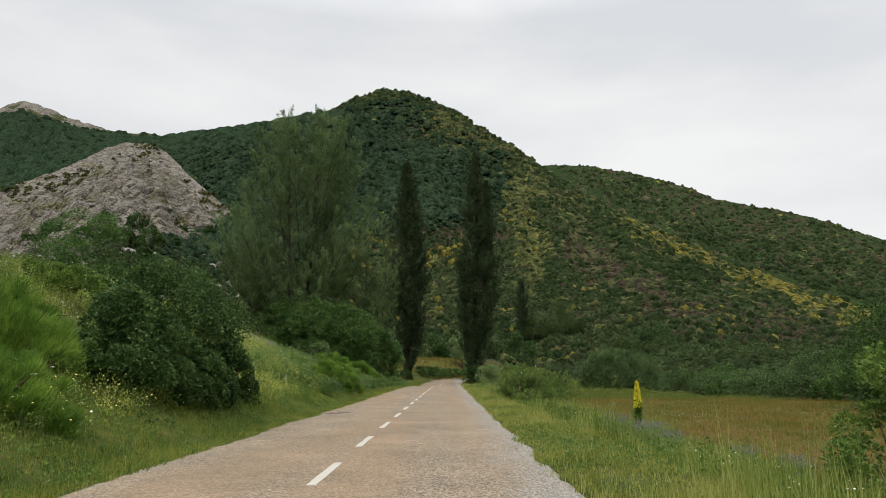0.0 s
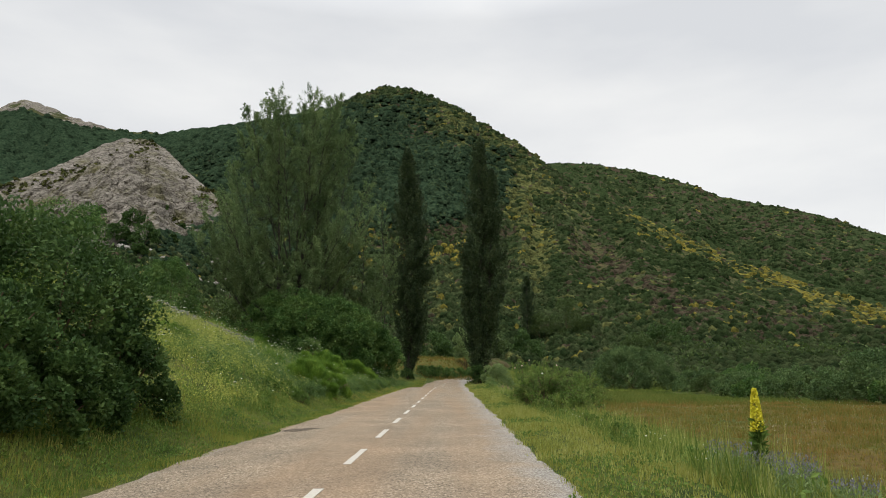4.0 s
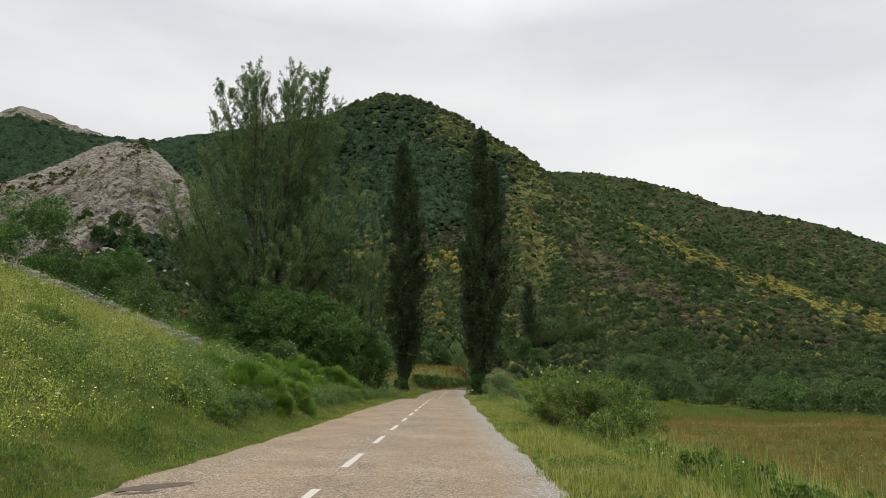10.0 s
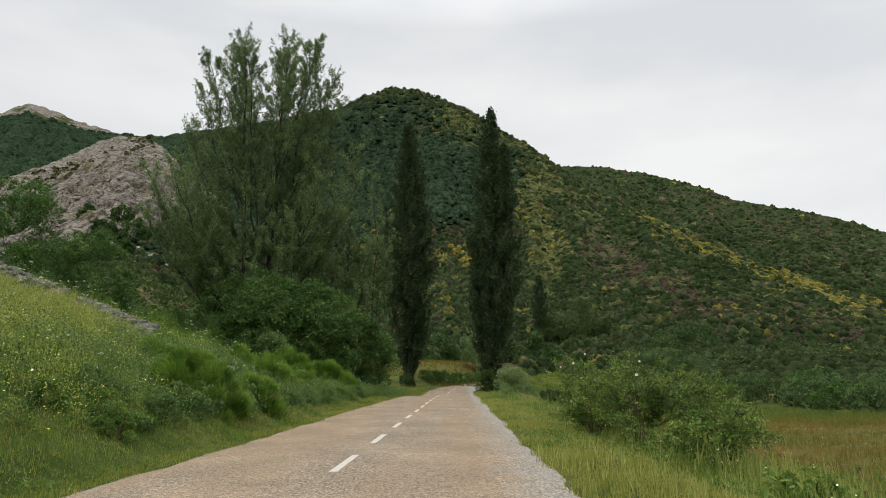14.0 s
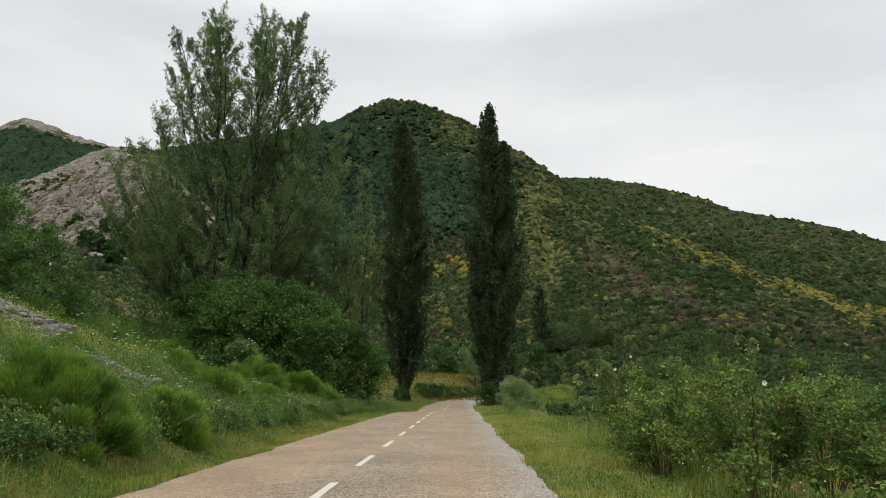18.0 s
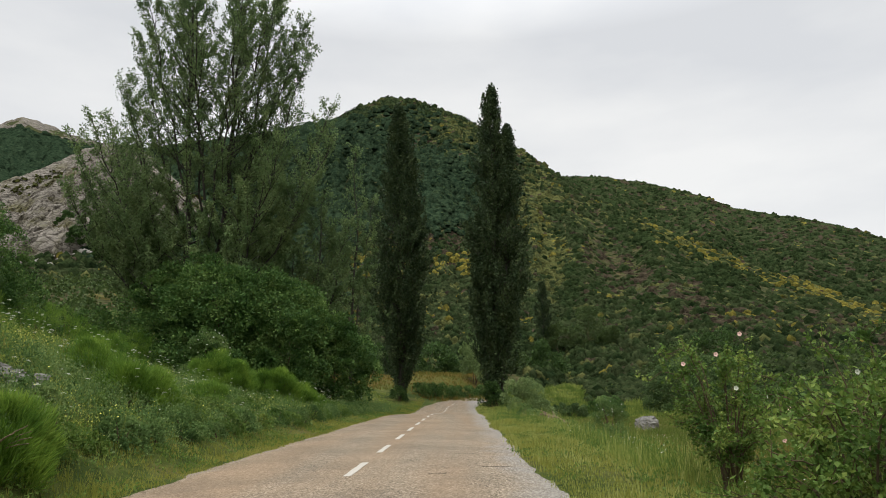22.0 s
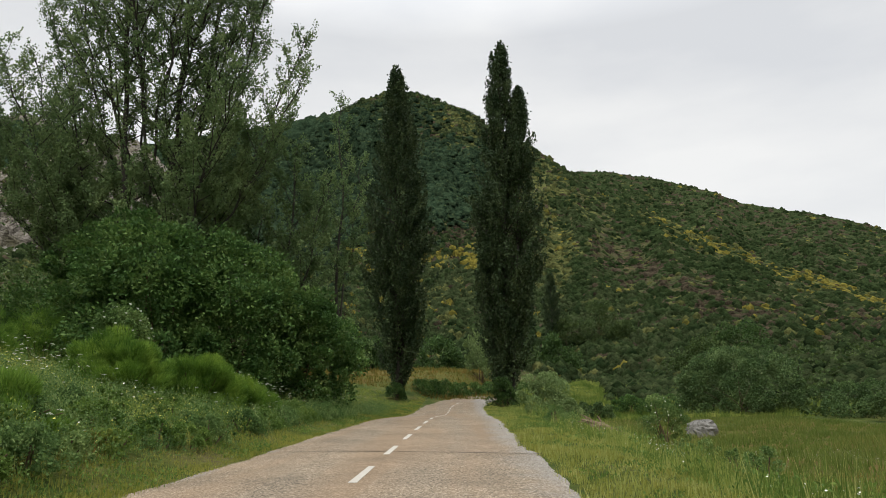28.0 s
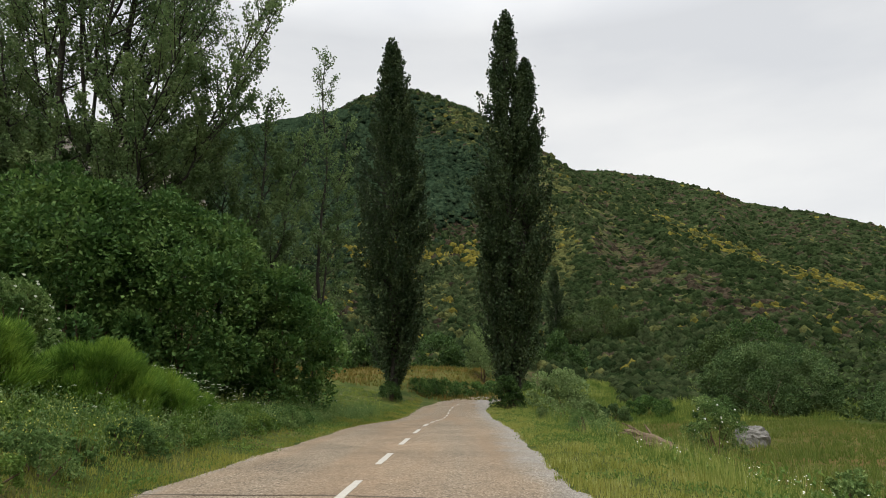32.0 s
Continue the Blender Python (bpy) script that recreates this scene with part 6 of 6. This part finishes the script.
def umbels(name, count, xs, ys, rise, size, label, thin, seed):
    """Flat white flower heads, each of nine florets on rays from one stalk."""
    x, y = rng.uniform(*xs, count), rng.uniform(*ys, count)
    k = rng.random(count) < thin(x, y) * smooth(-0.05, 0.15, fbm(x * 0.5, y * 0.5, 3, seed))
    x, y = x[k], y[k]
    n = len(x)
    top = ground_z(x, y) + rise * rng.uniform(0.7, 1.3, n)
    s = size * rng.uniform(0.5, 1.3, n)
    ring = np.linspace(0, 2 * np.pi, 6, endpoint=False)
    heads = []
    for j in range(9):
        a, q = 2.4 * j, 0.95 * math.sqrt((j + 0.3) / 9)
        c = np.stack([x + math.cos(a) * q * s, y + math.sin(a) * q * s, top + s * (0.25 - 0.35 * q * q) + rng.normal(0, 0.12, n) * s], 1)
        tilt = rng.normal(0, 0.3, (n, 1))
        disc = np.stack([np.cos(ring)[None] + 0 * tilt, np.sin(ring)[None] + 0 * tilt, tilt * np.cos(ring)[None] - 0.25 * np.sin(ring)[None]], -1)
        heads.append(c[:, None] + disc * (0.30 * s)[:, None, None])
    foot = np.stack([x + rng.normal(0, 0.05, n), y + rng.normal(0, 0.05, n), ground_z(x, y) - 0.02], 1)
    tip = np.stack([x, y, top], 1)
    w = np.array([0.005, 0, 0])
    stuff(name + "_stalks", np.stack([foot - w, foot + w, tip], 1).reshape(-1, 3), np.arange(3 * n).reshape(n, 3), L_FORB, "thin green stalks of the white umbels", "stalks")
    return stuff(name, np.concatenate(heads, 0).reshape(-1, 3), np.arange(54 * n).reshape(9 * n, 6), C_UMBEL, label, "flowers")


umbels("bank_umbels", 2000, (-18, -4.8), (5, 62), 0.56, 0.038, "broad white umbels on the grassy bank", bank_only, 86)


def umbel_ground(x, y):
    e = -(x - road_mid(y)) - ROAD_HALF
    return off_scree(x, y) * smooth(0.9, 1.6, e) * smooth(12, 9, e) * (0.35 + 0.65 * smooth(0.02, 0.12, fbm(x * 0.3, y * 0.3, 3, 91)))


umbels("hedge_umbels", 700, (-10.8, -5.6), (57, 68), 0.95, 0.043, "tall white umbels at the foot of the hazels", lambda x, y: smooth(0.9, 1.6, -(x - road_mid(y)) - ROAD_HALF) + 0 * x, 84)
umbels("verge_umbels", 2800, (-16, -4.8), (34, 88), 0.82, 0.041, "tall white umbels over the road bank", umbel_ground, 83)
flowers("meadow_flowers", 5000, (2.5, 8), (4, 80), 0.30, 0.011, C_WHITE, "small white flowers beside the meadow", meadow_rough, 84)
flowers("meadow_daisies", 9000, (6, 24), (6, 60), 0.16, 0.007, C_WHITE, "pale flower heads in the hay meadow", meadow_only, 85)


def weed(x, y, h, count, mat, flower_mat, label):
    """A bushy roadside herb with small flower heads at its tips."""
    ob = thing("wild_sage_plant", label, "plant", x, y, group="violet herbs by the mullein")
    a, q = rng.uniform(0, 2 * np.pi, count), np.sqrt(rng.random(count)) * h * 0.6
    p = np.stack([np.cos(a) * q, np.sin(a) * q, rng.uniform(0.05, 0.85, count) * h], 1)
    part("leaf", *leaves(p, np.array([[0, 0, 1.0]]), 0.06, 0.02, 0.5), mat, ob, "", "stuff")
    m = count // 3
    a, q = rng.uniform(0, 2 * np.pi, m), np.sqrt(rng.random(m)) * h * 0.6
    p = np.stack([np.cos(a) * q, np.sin(a) * q, rng.uniform(0.75, 1.1, m) * h], 1)
    part("flower_head", *leaves(p, np.array([[0, 0, 1.0]]), 0.035, 0.018, 0.3), flower_mat, ob, "small dull violet flowers", "stuff")
    return ob


for wx, wy, wh in ((3.75, 14.9, 0.5), (4.15, 14.7, 0.45), (4.6, 14.9, 0.5), (4.0, 13.6, 0.45), (4.9, 11.2, 0.4), (5.2, 10.2, 0.4), (4.3, 13.0, 0.4), (6.3, 44.8, 0.55), (5.4, 41.9, 0.5)):
    weed(wx, wy, wh, 700, L_WILLOW, C_BLUE, "grey-green herb with dull violet flowers")


def blossoms(mat, label, spots):
    """Open five-petalled roses among the leaves."""
    for sx, sy, sz in spots:
        ob = thing("rose_blossom", label, "flower", sx, sy, sz, "dog-rose blossoms")
        ang = np.linspace(0, 2 * np.pi, 5, endpoint=False)
        for t in ang:
            d, s = np.array([math.cos(t), -0.3, math.sin(t)]), np.array([-math.sin(t), 0, math.cos(t)])
            v = np.stack([d * 0.003, d * 0.016 + s * 0.014, d * 0.028 + s * 0.008, d * 0.028 - s * 0.008, d * 0.016 - s * 0.014])
            part("petal", v, np.array([[0, 1, 2, 3, 4]]), mat, ob)


gz = float(ground_z(3.6, 37))
blossoms(C_PINK, "open pale pink dog-rose blossom among the leaves", [(3.2, 36.3, gz + 1.75), (3.55, 36.4, gz + 2.0), (4.1, 36.5, gz + 1.1), (3.9, 36.3, gz + 0.75), (4.5, 34.4, gz + 1.75), (2.9, 36.6, gz + 1.65)])
blossoms(C_WHITE, "open white dog-rose blossom among the leaves", [(3.7, 36.2, gz + 1.25), (3.4, 36.3, gz + 1.35), (4.2, 35.2, gz + 1.5), (3.1, 33.0, gz + 1.3), (3.3, 30.2, gz + 1.4)])

# ---- road wear: pothole, cracks and seams ----
M_CRACK = plain("dark_tar_and_earth", (0.060, 0.049, 0.038), (0.13, 0.105, 0.08), 14, 0.95, 0.01)


def scar(name, path, widths, label):
    path = np.array(path, float)
    t = np.linspace(0, 1, 26)
    seg = np.linspace(0, 1, len(path))
    x, y = np.interp(t, seg, path[:, 0]), np.interp(t, seg, path[:, 1])
    x, y = x + 0.10 * fbm(t * 9, t * 0, 3, len(name)), y + 0.16 * fbm(t * 9, t * 0 + 5, 3, len(name) + 2)
    w = np.interp(t, np.linspace(0, 1, len(widths)), widths) * (0.6 + 0.9 * grain(t * 14, t * 0, 6))
    d = np.gradient(np.stack([x, y], 1), axis=0)
    d = d / (np.linalg.norm(d, axis=1)[:, None] + 1e-9)
    lx, ly, qx, qy = x - d[:, 1] * w, y + d[:, 0] * w, x + d[:, 1] * w, y - d[:, 0] * w
    v = np.concatenate([np.stack([lx, ly, road_top(lx, ly) + 0.004], 1), np.stack([qx, qy, road_top(qx, qy) + 0.004], 1)])
    i = np.arange(25)
    return part(name, v, np.stack([i, i + 26, i + 27, i + 1], 1), M_CRACK, road, label)


scar("pothole_rim", [(-3.85, 20.75), (-3.2, 21.35)], [0.06, 0.24, 0.08], "dark broken pothole edge")
scar("pothole_rim", [(-3.7, 20.5), (-3.3, 20.7)], [0.02, 0.06, 0.02], "dark broken pothole edge")
scar("seam", [(-4.1, 50.4), (-1.4, 50.1), (1.35, 49.7)], [0.03, 0.03, 0.03], "dark seam across the road")
scar("seam", [(-4.1, 65.4), (-1.4, 65.3), (1.4, 65.2)], [0.025, 0.03, 0.025], "dark seam across the road")
scar("crack", [(0.0, 41.6), (0.8, 41.5)], [0.015, 0.03, 0.01], "short dark crack")
scar("crack", [(0.4, 39.4), (1.0, 39.3)], [0.01, 0.03, 0.01], "short dark crack")
scar("crack", [(-0.4, 38.4), (0.0, 38.4)], [0.01, 0.025, 0.01], "short dark crack")
